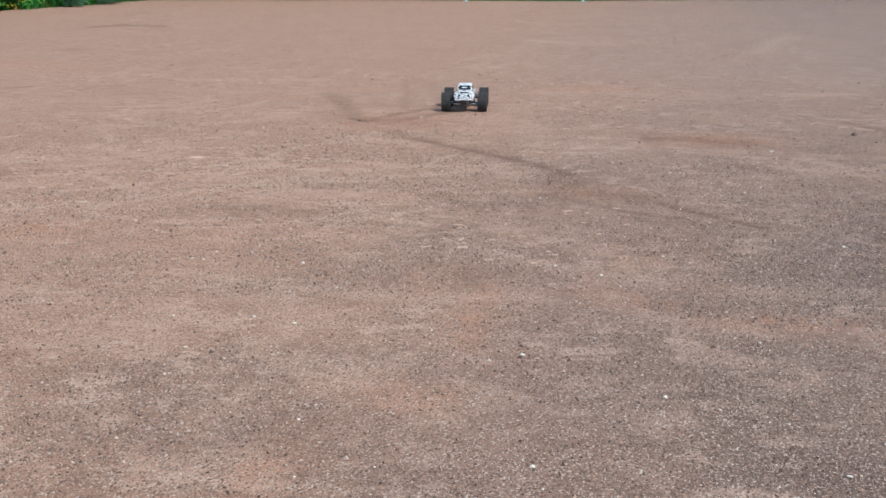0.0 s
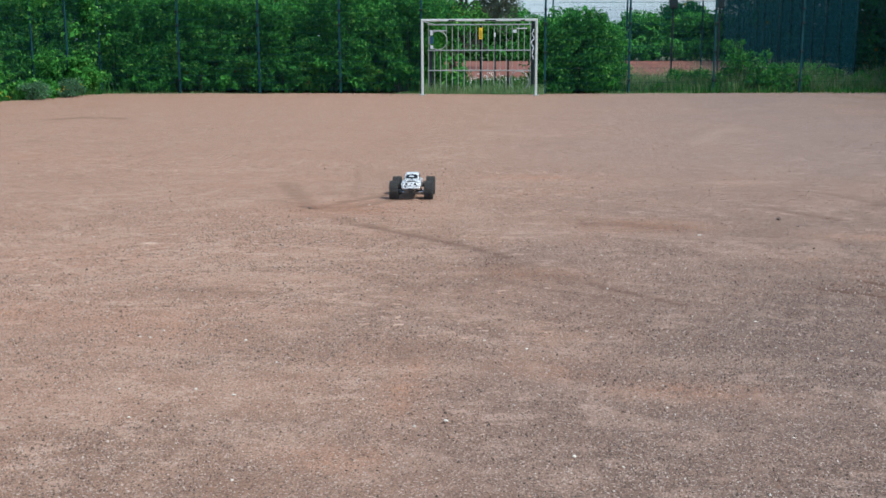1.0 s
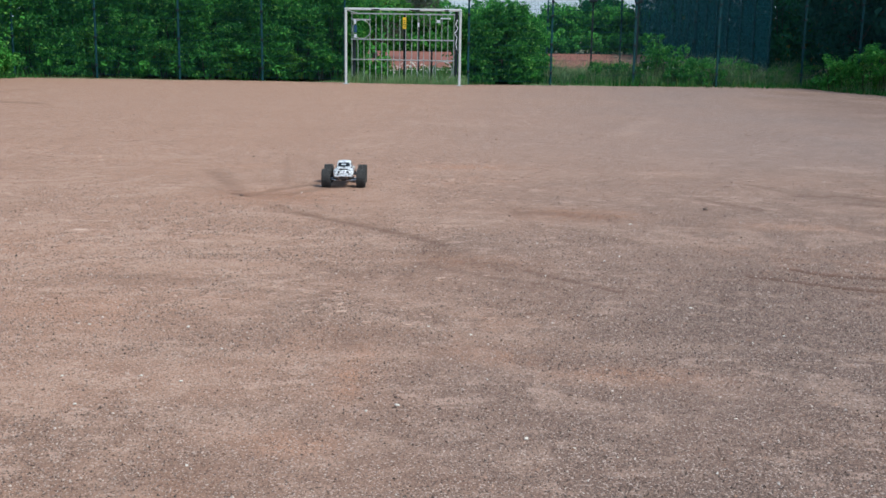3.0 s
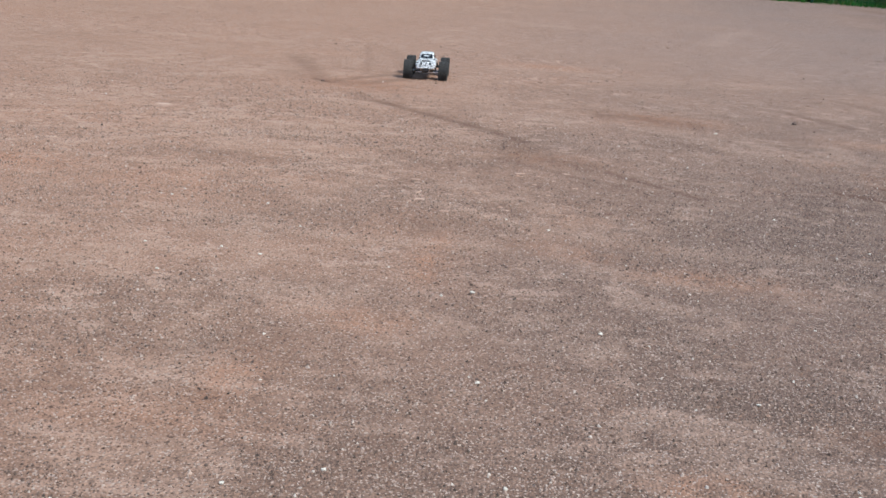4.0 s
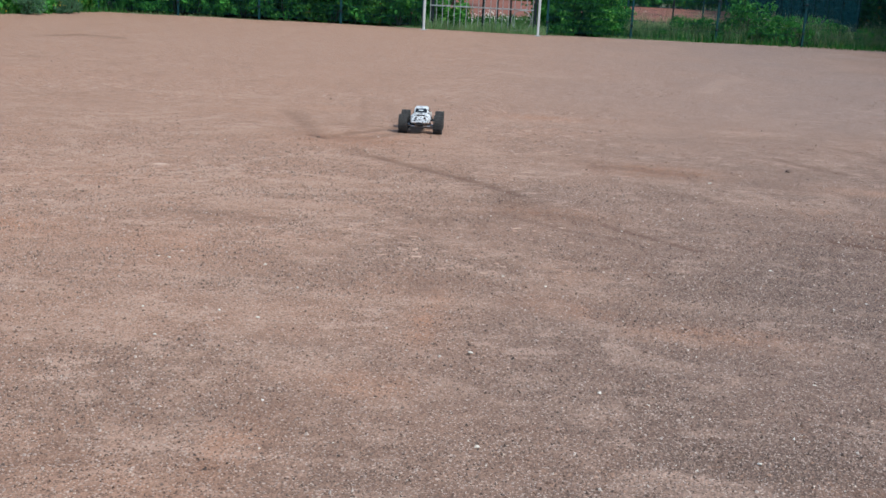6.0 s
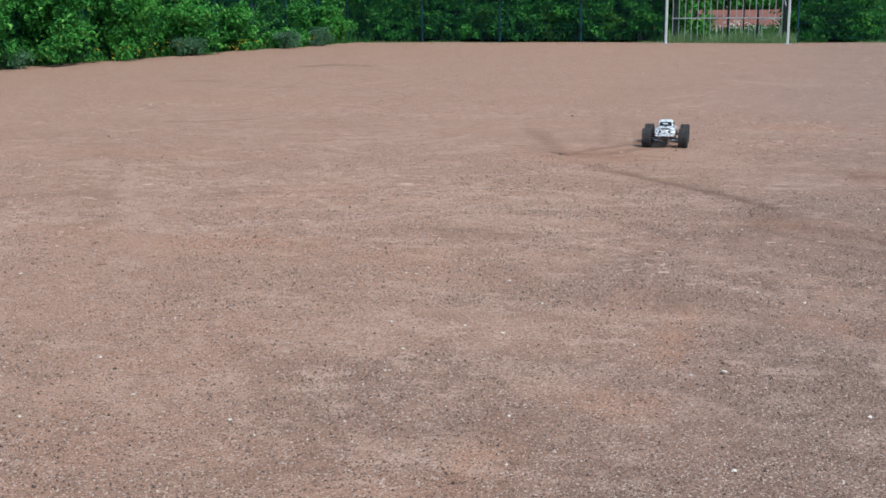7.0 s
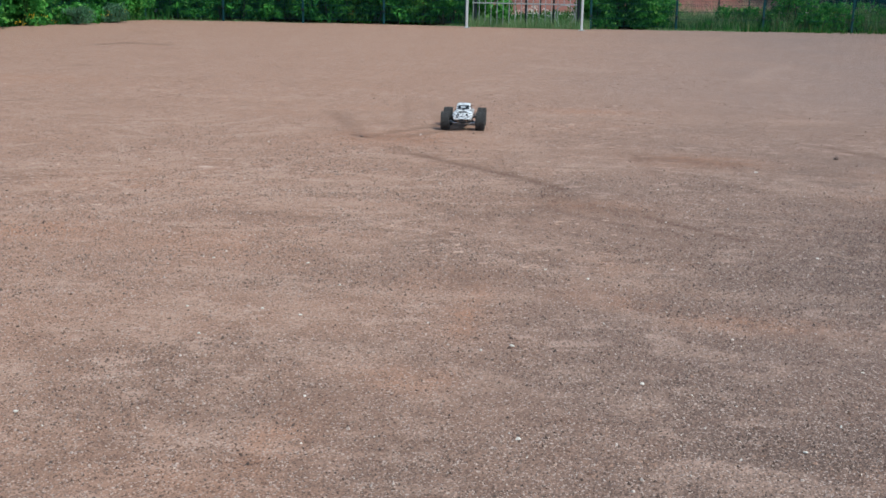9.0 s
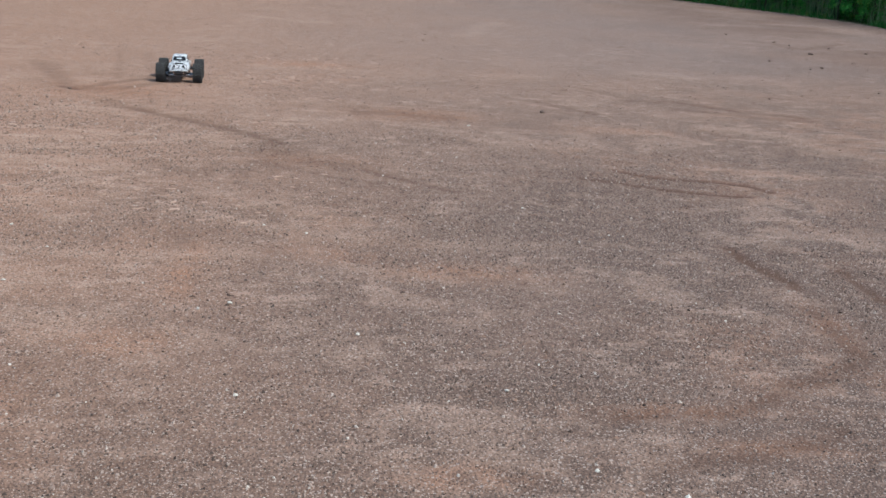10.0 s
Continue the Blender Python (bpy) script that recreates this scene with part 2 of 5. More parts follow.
M_YBLOSSOM = leafy("yellow_blossom", (0.55, 0.36, 0.02), (0.75, 0.52, 0.03), odd=(0.7, 0.3, 0.02), thin=0.2)


# ---- mesh helpers ----
def mesh_from(name, verts, faces, mat, smooth=False):
    """A mesh from numpy arrays; all faces have the same number of corners."""
    me = bpy.data.meshes.new(name)
    k = faces.shape[1]
    me.vertices.add(len(verts))
    me.vertices.foreach_set("co", np.ascontiguousarray(verts, dtype=np.float32).ravel())
    me.loops.add(faces.size)
    me.loops.foreach_set("vertex_index", np.ascontiguousarray(faces, dtype=np.int32).ravel())
    me.polygons.add(len(faces))
    me.polygons.foreach_set("loop_start", np.arange(0, faces.size, k, dtype=np.int32))
    me.polygons.foreach_set("use_smooth", np.full(len(faces), smooth))
    me.materials.append(mat)
    me.update(calc_edges=True)
    return me


def part(name, shape, mat, parent=None, label="", smooth=False):
    """Links a bmesh, or a ready mesh, as one object under its thing."""
    if isinstance(shape, bmesh.types.BMesh):
        me = bpy.data.meshes.new(name)
        shape.normal_update()
        shape.to_mesh(me)
        shape.free()
        me.materials.append(mat)
        if smooth:
            me.polygons.foreach_set("use_smooth", np.ones(len(me.polygons), dtype=bool))
    else:
        me = shape
    ob = new(name, me)
    if parent is not None:
        ob.parent = parent
    if label:
        ob["label"] = label
    return ob


def box(bm, cx, cy, cz, sx, sy, sz, bevel=0.0, turn=None):
    made = bmesh.ops.create_cube(bm, size=1.0)["verts"]
    bmesh.ops.scale(bm, vec=(sx, sy, sz), verts=made)
    if bevel:
        edges = list({e for v in made for e in v.link_edges})
        out = bmesh.ops.bevel(bm, geom=edges, offset=bevel, segments=1, affect="EDGES")
        made = list({v for f in out["faces"] for v in f.verts} | {v for v in made if v.is_valid})
    if turn is not None:
        bmesh.ops.transform(bm, matrix=turn, verts=made)
    bmesh.ops.translate(bm, vec=(cx, cy, cz), verts=made)
    return made


def tube(bm, points, radii, sides=6, cap=True):
    """A tapered round tube along points."""
    points = [Vector(p) for p in points]
    rings = []
    for i, p in enumerate(points):
        d = (points[min(i + 1, len(points) - 1)] - points[max(i - 1, 0)]).normalized()
        a = d.orthogonal().normalized() if i == 0 else (last - d * last.dot(d)).normalized()
        last = a
        b = d.cross(a)
        r = radii[i] if isinstance(radii, (list, tuple)) else radii
        rings.append([bm.verts.new(p + (a * math.cos(2 * math.pi * k / sides) + b * math.sin(2 * math.pi * k / sides)) * r) for k in range(sides)])
    for r0, r1 in zip(rings, rings[1:]):
        for k in range(sides):
            bm.faces.new((r0[k], r0[(k + 1) % sides], r1[(k + 1) % sides], r1[k]))
    if cap:
        bm.faces.new(rings[0][::-1])
        bm.faces.new(rings[-1])


def loft(bm, sections):
    """A closed skin over outlines with equal numbers of corners."""
    rings = [[bm.verts.new(p) for p in s] for s in sections]
    n = len(rings[0])
    for a, b in zip(rings, rings[1:]):
        for k in range(n):
            bm.faces.new((a[k], a[(k + 1) % n], b[(k + 1) % n], b[k]))
    bm.faces.new(rings[0][::-1])
    bm.faces.new(rings[-1])


def hashed(ix, iy, seed):
    h = (ix * 374761393 + iy * 668265263 + seed * 974711) & 0xFFFFFFFF
    h = ((h ^ (h >> 13)) * 1274126177) & 0xFFFFFFFF
    return ((h ^ (h >> 16)) & 0xFFFF) / 65535.0


def vnoise(x, y, scale, seed):
    """Smooth value noise, 0 to 1."""
    x, y = x * scale, y * scale
    ix, iy = np.floor(x).astype(np.int64), np.floor(y).astype(np.int64)
    fx, fy = x - ix, y - iy
    fx, fy = fx * fx * (3 - 2 * fx), fy * fy * (3 - 2 * fy)
    a, b = hashed(ix, iy, seed), hashed(ix + 1, iy, seed)
    c, d = hashed(ix, iy + 1, seed), hashed(ix + 1, iy + 1, seed)
    return (a * (1 - fx) + b * fx) * (1 - fy) + (c * (1 - fx) + d * fx) * fy


def fractal(x, y, scale, seed, octaves=4):
    total, amp, norm = 0, 1.0, 0
    for o in range(octaves):
        total, norm = total + amp * vnoise(x, y, scale * 2 ** o, seed + o), norm + amp
        amp *= 0.55
    return total / norm


def smooth(a, b, v):
    s = np.clip((v - a) / (b - a), 0, 1)
    return s * s * (3 - 2 * s)


rng = np.random.default_rng(7)


def leaves(name, pos, nor, size, mat, slim=0.5, fold=0.18):
    """Many leaves in one mesh: each a folded rhomb with its own turn."""
    n = len(pos)
    nor = nor / np.maximum(np.linalg.norm(nor, axis=1, keepdims=True), 1e-6)
    a = rng.normal(size=(n, 3)) + np.array([0, 0, -0.7])
    a -= nor * np.sum(a * nor, 1, keepdims=True)
    a /= np.maximum(np.linalg.norm(a, axis=1, keepdims=True), 1e-6)
    b = np.cross(nor, a)
    s = np.asarray(size).reshape(-1, 1) * np.ones((n, 1))
    v = np.empty((n, 4, 3))
    v[:, 0] = pos - a * s * 0.5
    v[:, 1] = pos + b * s * slim * 0.5 + nor * s * fold
    v[:, 2] = pos + a * s * 0.5
    v[:, 3] = pos - b * s * slim * 0.5 + nor * s * fold
    i = np.arange(n)[:, None] * 4
    f = np.concatenate([i + np.array([0, 1, 2]), i + np.array([0, 2, 3])], 1).reshape(-1, 3)
    return mesh_from(name, v.reshape(-1, 3), f, mat)


def clumps(centres, radii, per, flat=0.8):
    """Leaf places and facings on the skins of many small clumps."""
    n = len(centres) * per
    d = rng.normal(size=(n, 3))
    d /= np.linalg.norm(d, axis=1, keepdims=True)
    c, r = np.repeat(centres, per, 0), np.repeat(radii, per)[:, None]
    pos = c + d * r * np.array([1, 1, flat]) * rng.uniform(0.55, 1.08, (n, 1))
    return pos, d + rng.normal(scale=0.55, size=(n, 3)) + np.array([0, 0, 0.35])


def blades(name, base, height, mat, width=0.008, lean=0.35):
    """Grass blades in one mesh, each bent over to its own side."""
    n = len(base)
    az = rng.uniform(0, 2 * np.pi, n)
    d = np.stack([np.cos(az), np.sin(az), 0 * az], 1)
    w = np.stack([-np.sin(az), np.cos(az), 0 * az], 1) * width
    h = np.asarray(height)[:, None]
    k = rng.uniform(0.1, 1, (n, 1)) * lean
    up = np.array([0, 0, 1.0])
    v = np.empty((n, 5, 3))
    v[:, 0], v[:, 1] = base - w, base + w
    mid = base + up * h * 0.6 + d * h * k * 0.3
    v[:, 2], v[:, 3] = mid + w * 0.7, mid - w * 0.7
    v[:, 4] = base + up * h + d * h * k
    i = np.arange(n)[:, None] * 5
    f = np.concatenate([i + np.array([0, 1, 2]), i + np.array([0, 2, 3]), i + np.array([3, 2, 4])], 1).reshape(-1, 3)
    return mesh_from(name, v.reshape(-1, 3), f, mat)


# ---- ground ----
FENCE_Y = 31.4


def left_edge(y):
    return -13.7 - (30 - y) * 0.27


def right_edge(y):
    return np.interp(y, [-8, 20.0, 23.3, 24.6, 26.7, 28.3, 30.0, 32.4, 34.0], [21.0, 12.7, 11.75, 11.5, 11.0, 10.1, 9.35, 8.6, 8.2])


def drift(x):
    """How far the back fence turns away from the square line, right of the goal."""
    return 0.19 * np.maximum(0, x + 1)


def back_edge(x):
    return np.interp(x, [-14, -8.6, -5, -0.4], [30.2, 30.75, 30.8, 30.75]) + drift(x)


def make_ground():
    bm = bmesh.new()
    bmesh.ops.create_grid(bm, x_segments=60, y_segments=60, size=900)
    ob = part("ground", bm, M_MEADOW)
    ob.location = (0, 300, -0.035)
    tagged(ob, "dark green meadow ground round the clay court", "ground", kind="structure")


TRACKS = [  # width, depth of colour, points of the tyre marks
    (0.05, 0.60, [(-1.72, 9.07), (-1.40, 8.78), (-1.12, 8.55), (-0.62, 8.09), (-0.41, 7.79)]),
    (0.10, 0.25, [(-1.95, 9.35), (-1.72, 9.07), (-1.12, 8.55), (-0.62, 8.09)]),
    (0.07, 0.28, [(-3.19, 11.63), (-2.8, 10.8), (-2.5, 10.2), (-2.33, 9.93), (-2.15, 9.75)]),
    (0.09, 0.34, [(-3.06, 11.47), (-2.7, 10.6), (-2.41, 9.97)]),
    (0.08, 0.42, [(-2.41, 9.97), (-2.2, 9.98), (-2.0, 10.06), (-1.7, 10.51)]),
    (0.07, 0.80, [(-2.48, 10.02), (-2.38, 9.94)]),
    (0.20, 0.22, [(-2.8, 10.3), (-2.41, 9.95), (-1.9, 9.9)]),
    (0.06, 0.45, [(-2.33, 9.93), (-2.1, 10.4), (-1.83, 10.86)]),
    (0.035, 0.60, [(0.20, 7.02), (0.30, 6.88), (0.55, 6.66), (0.75, 6.48)]),
    (0.035, 0.40, [(-0.54, 7.16), (-0.2, 6.9), (0.08, 6.72), (0.24, 6.62)]),
    (0.15, 0.35, [(-0.5, 7.6), (-0.2, 7.25), (0.1, 7.1)]),
    (0.028, 1.0, [(1.67, 7.0), (1.91, 6.89), (2.15, 6.76), (2.42, 6.67), (2.71, 6.62)]),
    (0.026, 1.0, [(1.96, 7.31), (2.1, 7.17), (2.31, 7.07), (2.59, 7.07), (2.83, 6.94), (2.92, 6.79)]),
    (0.12, 0.18, [(1.6, 7.1), (2.1, 7.0), (2.6, 6.85)]),
    (0.040, 0.80, [(2.13, 5.39), (2.18, 5.14), (2.24, 4.93), (2.25, 4.75)]),
    (0.035, 0.70, [(2.62, 5.07), (2.62, 4.79), (2.63, 4.6)]),
    (0.050, 0.50, [(2.21, 4.43), (2.19, 4.19), (2.21, 4.03), (2.14, 3.84), (1.87, 3.63), (1.73, 3.56)]),
    (0.035, 0.50, [(1.73, 3.5), (1.49, 3.32), (1.24, 3.29), (1.03, 3.27)]),
    (0.045, 0.45, [(1.8, 3.18), (1.59, 3.06), (1.31, 2.98), (1.09, 2.92)]),
    (0.035, 0.65, [(2.89, 10.69), (3.38, 10.75), (3.61, 10.53), (4.02, 10.2), (4.52, 10.04)]),
    (0.06, 0.55, [(7.72, 21.36), (8.76, 21.32), (9.65, 21.2)]),
    (0.06, 0.55, [(7.09, 18.38), (7.43, 17.23), (8.76, 18.7)]),
    (0.04, 0.22, [(-2.58, 12.92), (-2.22, 11.21), (-2.1, 10.41)]),
    (0.04, 0.18, [(-2.23, 12.72), (-1.89, 11.29)]),
    (0.16, 0.40, [(0.2, 9.35), (0.5, 9.3), (0.9, 9.2)]),
    (0.03, 0.45, [(4.6, 11.4), (5.6, 11.2), (6.6, 11.1)]),
    (0.14, 0.50, [(-10.3, 20.4), (-10.0, 21.1), (-9.7, 20.9)]),
    (0.14, 0.45, [(-9.5, 21.0), (-9.2, 20.95), (-9.0, 20.75)]),
    (0.10, 0.40, [(-10.9, 16.75), (-10.6, 16.85), (-10.3, 16.92)]),
    (0.05, 0.40, [(1.9, 10.35), (1.99, 10.25), (2.14, 10.0), (2.37, 9.75)]),
    (0.07, 0.40, [(3.3, 10.25), (3.53, 10.17), (3.96, 9.96), (4.49, 9.86)]),
    (0.06, 0.35, [(2.6, 11.4), (2.75, 11.23), (2.91, 10.89), (3.32, 10.63)]),
    (0.06, 0.30, [(-7.55, 11.31), (-7.02, 11.48), (-6.72, 11.78)]),
    (0.10, 0.30, [(6.6, 17.6), (7.4, 17.4), (8.2, 17.9)]),
    (0.08, 0.35, [(6.2, 16.6), (7.0, 16.2), (8.0, 16.3)]),
]
RUSTY = [  # x, y, half width, half length, strength of orange-red clay patches
    (-3.89, 5.65, 0.45, 0.16, 0.8), (-3.45, 5.86, 0.50, 0.18, 0.9), (-4.63, 5.77, 0.40, 0.20, 0.5), (0.68, 9.30, 0.55, 0.30, 0.9), (-3.61, 5.74, 0.50, 0.20, 0.8), (-0.77, 3.87, 0.20, 0.12, 0.7),
    (-2.05, 9.95, 0.75, 0.50, 0.95), (-2.82, 12.06, 0.40, 0.20, 0.5), (0.06, 5.04, 0.30, 0.12, 0.6), (0.67, 4.84, 0.40, 0.14, 0.7), (-0.64, 4.75, 0.08, 0.45, 0.8), (-2.29, 5.74, 0.35, 0.25, 0.5),
    (-0.37, 12.39, 0.60, 0.25, 0.8), (-0.2, 7.25, 0.40, 0.20, 0.6), (1.3, 3.32, 0.35, 0.07, 0.7), (0.45, 2.85, 0.20, 0.08, 0.7), (1.55, 3.05, 0.30, 0.06, 0.6), (-1.1, 3.2, 0.12, 0.30, 0.5), (2.2, 4.2, 0.10, 0.40, 0.6), (-6.5, 9.0, 1.2, 0.25, 0.6), (-8.5, 14.0, 1.8, 0.5, 0.5), (-1.2, 2.9, 0.3, 0.1, 0.5), (2.4, 8.9, 0.6, 0.2, 0.5),
]
SCUFFS = [  # pale dusty arcs
    (0.09, 0.5, [(-5.64, 7.87), (-5.4, 7.4), (-5.07, 6.96), (-4.54, 6.35), (-4.14, 6.03), (-3.91, 6.15)]),
    (0.08, 0.4, [(-3.91, 6.15), (-3.4, 6.47), (-2.93, 6.74), (-2.64, 7.08), (-2.3, 7.5)]),
    (0.05, 0.5, [(-3.1, 6.58), (-2.88, 6.81), (-2.69, 7.05)]),
    (0.07, 0.4, [(-2.2, 5.2), (-1.6, 5.05), (-1.0, 4.95), (-0.4, 5.05)]),
    (0.08, 0.35, [(-0.9, 5.9), (-0.2, 5.5), (0.5, 5.3), (1.2, 5.35)]),
    (0.20, 0.5, [(-1.54, 18.4), (-0.75, 17.91), (-0.3, 17.8)]),
    (0.16, 0.4, [(-5.2, 12.6), (-4.5, 12.7), (-3.6, 12.8)]),
    (0.15, 0.5, [(3.3, 9.3), (3.58, 9.2), (3.96, 8.96), (4.08, 8.31)]),
    (0.15, 0.4, [(1.7, 12.2), (1.94, 12.23), (2.3, 12.3)]),
    (0.18, 0.45, [(3.6, 13.1), (3.92, 13.04), (4.23, 12.77)]),
    (0.20, 0.4, [(1.87, 16.72), (2.36, 18.71), (2.75, 19.53)]),
    (0.15, 0.35, [(-0.9, 12.0), (-0.4, 12.1), (0.2, 12.0)]),
]


dice = random.Random(17)
for k in range(80):  # short pale scratches where the tyres have turned
    sx, sy, sa, sl = dice.uniform(-6.2, -1.6), dice.uniform(5.8, 10.5), dice.gauss(0.15, 0.5), dice.uniform(0.15, 0.6)
    SCUFFS.append((dice.uniform(0.02, 0.045), dice.uniform(0.45, 0.95), [(sx, sy), (sx + sl * math.cos(sa), sy + sl * math.sin(sa)), (sx + 2 * sl * math.cos(sa + 0.25), sy + 2 * sl * math.sin(sa + 0.25))]))


def along(x, y, points):
    """Distance from each place to a line of points."""
    best = np.full(x.shape, 1e9)
    for (ax, ay), (bx, by) in zip(points, points[1:]):
        dx, dy = bx - ax, by - ay
        u = np.clip(((x - ax) * dx + (y - ay) * dy) / (dx * dx + dy * dy), 0, 1)
        best = np.minimum(best, np.hypot(x - ax - u * dx, y - ay - u * dy))
    return best


def grit(x, y):
    """Where loose grit lies on the clay, in drifts swept sideways by tyres; 0 to 1."""
    u, v = x * 0.92 + y * 0.38, y * 0.92 - x * 0.38
    return np.clip(0.75 * fractal(u * 0.75, v * 1.25, 1.5, 91, 5) + 0.25 * fractal(x, y, 0.35, 97, 3) + 0.035 * np.clip(x + 0.6, -2.5, 2.5) * smooth(12, 6, y) + 0.03 * smooth(5.2, 3.4, y), 0, 1)


def bare(x, y):
    """Ragged patches of bare, dusty clay between the grit; 0 to 1."""
    return smooth(0.55, 0.63, fractal(x * 0.8 + y * 0.2, y, 2.3, 51, 6))


def make_court():
    xs = np.concatenate([np.arange(-19.5, -7.2, 0.12), np.arange(-7.2, -4, 0.04), np.arange(-4, 4, 0.024), np.arange(4, 14.5, 0.12)])
    ys = np.concatenate([np.arange(-8, 2.2, 0.2), np.arange(2.2, 9, 0.03), np.arange(9, 12, 0.05), np.arange(12, 33.6, 0.14)])
    gx, gy = np.meshgrid(xs, ys)
    calm = 1 - 0.9 * smooth(7, 13, gy)
    z = 0.010 * (fractal(gx, gy, 0.7, 3) - 0.5) + 0.012 * calm * (fractal(gx, gy, 6.0, 11, 3) - 0.5)
    wob = 0.5 + 0.5 * fractal(gx, gy, 9.0, 21, 3)
    wear, pale = np.zeros_like(gx), np.zeros_like(gx)
    jx, jy = gx + 0.05 * (fractal(gx, gy, 5.0, 31, 2) - 0.5), gy + 0.05 * (fractal(gx, gy, 5.0, 41, 2) - 0.5)
    for w, a, pts in TRACKS:
        d = along(jx, jy, pts)
        core = np.exp(-(d / w) ** 2)
        wear = np.maximum(wear, a * np.exp(-(d / (1.25 * w)) ** 2) * (0.62 + 0.38 * smooth(0.45, 0.68, wob) if a > 0.9 else smooth(0.42, 0.66, wob)))
        wear = np.maximum(wear, 0.14 * a * np.exp(-(d / (4 * w)) ** 2) * wob)
        z += -0.007 * a * core + 0.003 * a * np.exp(-((d - 2.2 * w) / w) ** 2)
    for w, a, pts in SCUFFS:
        d = along(jx, jy, pts)
        pale = np.maximum(pale, 1.6 * a * np.exp(-(d / w) ** 2) * smooth(0.42, 0.75, wob))
    fleck = fractal(gx, gy, 7.0, 131, 3)
    near = 1 - 0.8 * smooth(8, 15, gy)
    pale = np.maximum(pale, 0.55 * near * bare(gx, gy) * smooth(0.30, 0.55, fleck))
    wear = np.maximum(wear, 0.24 * near * (1 - 0.9 * smooth(8, 12, gy)) * smooth(0.60, 0.78, fractal(gx * 0.8, gy, 1.7, 61, 5)) * smooth(0.35, 0.6, fleck))
    wear = np.maximum(wear, 0.42 * smooth(4.0, 9.5, gx) * smooth(9, 16, gy) * smooth(0.3, 0.7, fractal(gx * 0.7, gy, 1.1, 431, 5)))
    rust = 0.38 * smooth(0.52, 0.70, fractal(gx, gy, 0.55, 171, 5)) * smooth(0.35, 0.6, fleck) * (1 - 0.6 * smooth(9, 16, gy))
    for rx, ry, rw, rl, ra in RUSTY:
        rust = np.maximum(rust, ra * np.exp(-((jx - rx) / rw) ** 2 - ((jy - ry) / rl) ** 2) * (0.5 + fleck))
    far = smooth(9, 14, gy)  # far off only thin flecks and scrapes stand out
    pale = np.maximum(pale, 0.45 * far * smooth(0.64, 0.76, fractal(gx * 0.8, gy, 1.3, 231, 4)) * smooth(0.4, 0.6, fleck))
    wear = np.maximum(wear, 0.22 * far * smooth(0.68, 0.78, fractal(gx * 0.9, gy, 1.5, 331, 4)) * smooth(0.45, 0.6, fleck))
    clay = 0.60 + 1.4 * (0.5 - grit(gx, gy)) * (1 - 0.8 * smooth(5.0, 8.5, gy)) + 0.6 * smooth(9, 17, gy) * (1 - 0.85 * smooth(-6, 7, gx)) - 0.14 * (gx + 1.0) * np.exp(-np.maximum(gy - 8, 0) / 14) + 0.085 * np.minimum(gy - 4.6, 6) + 0.55 * smooth(-2, 4, gx) * smooth(10, 15, gy) + 0.38 * smooth(1.5, -3, gx) * smooth(12, 7, gy)
    clay = np.clip(clay, 0.0, 1.5)
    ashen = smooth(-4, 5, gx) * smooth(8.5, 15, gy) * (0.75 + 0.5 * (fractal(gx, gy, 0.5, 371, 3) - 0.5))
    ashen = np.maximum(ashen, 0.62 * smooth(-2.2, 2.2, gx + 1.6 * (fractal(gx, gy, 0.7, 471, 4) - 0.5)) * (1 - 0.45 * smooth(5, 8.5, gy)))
    rag = 0.5 * (fractal(gx, gy, 0.8, 81, 4) - 0.5)
    inside = (gx > left_edge(gy) + rag) & (gx < right_edge(gy) + rag) & (gy < back_edge(gx) + rag)
    nx, ny = len(xs), len(ys)
    idx = np.arange(nx * ny).reshape(ny, nx)
    quads = np.stack([idx[:-1, :-1], idx[:-1, 1:], idx[1:, 1:], idx[1:, :-1]], -1).reshape(-1, 4)
    keep = inside.ravel()[quads].any(1)
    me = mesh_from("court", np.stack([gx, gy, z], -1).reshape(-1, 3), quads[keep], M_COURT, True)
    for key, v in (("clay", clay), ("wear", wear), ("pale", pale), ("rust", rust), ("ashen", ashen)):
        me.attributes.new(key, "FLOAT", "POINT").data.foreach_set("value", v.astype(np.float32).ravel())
    ob = new("court", me)
    tagged(ob, "reddish brown clay and gravel sports court with tyre marks", "court", kind="structure")


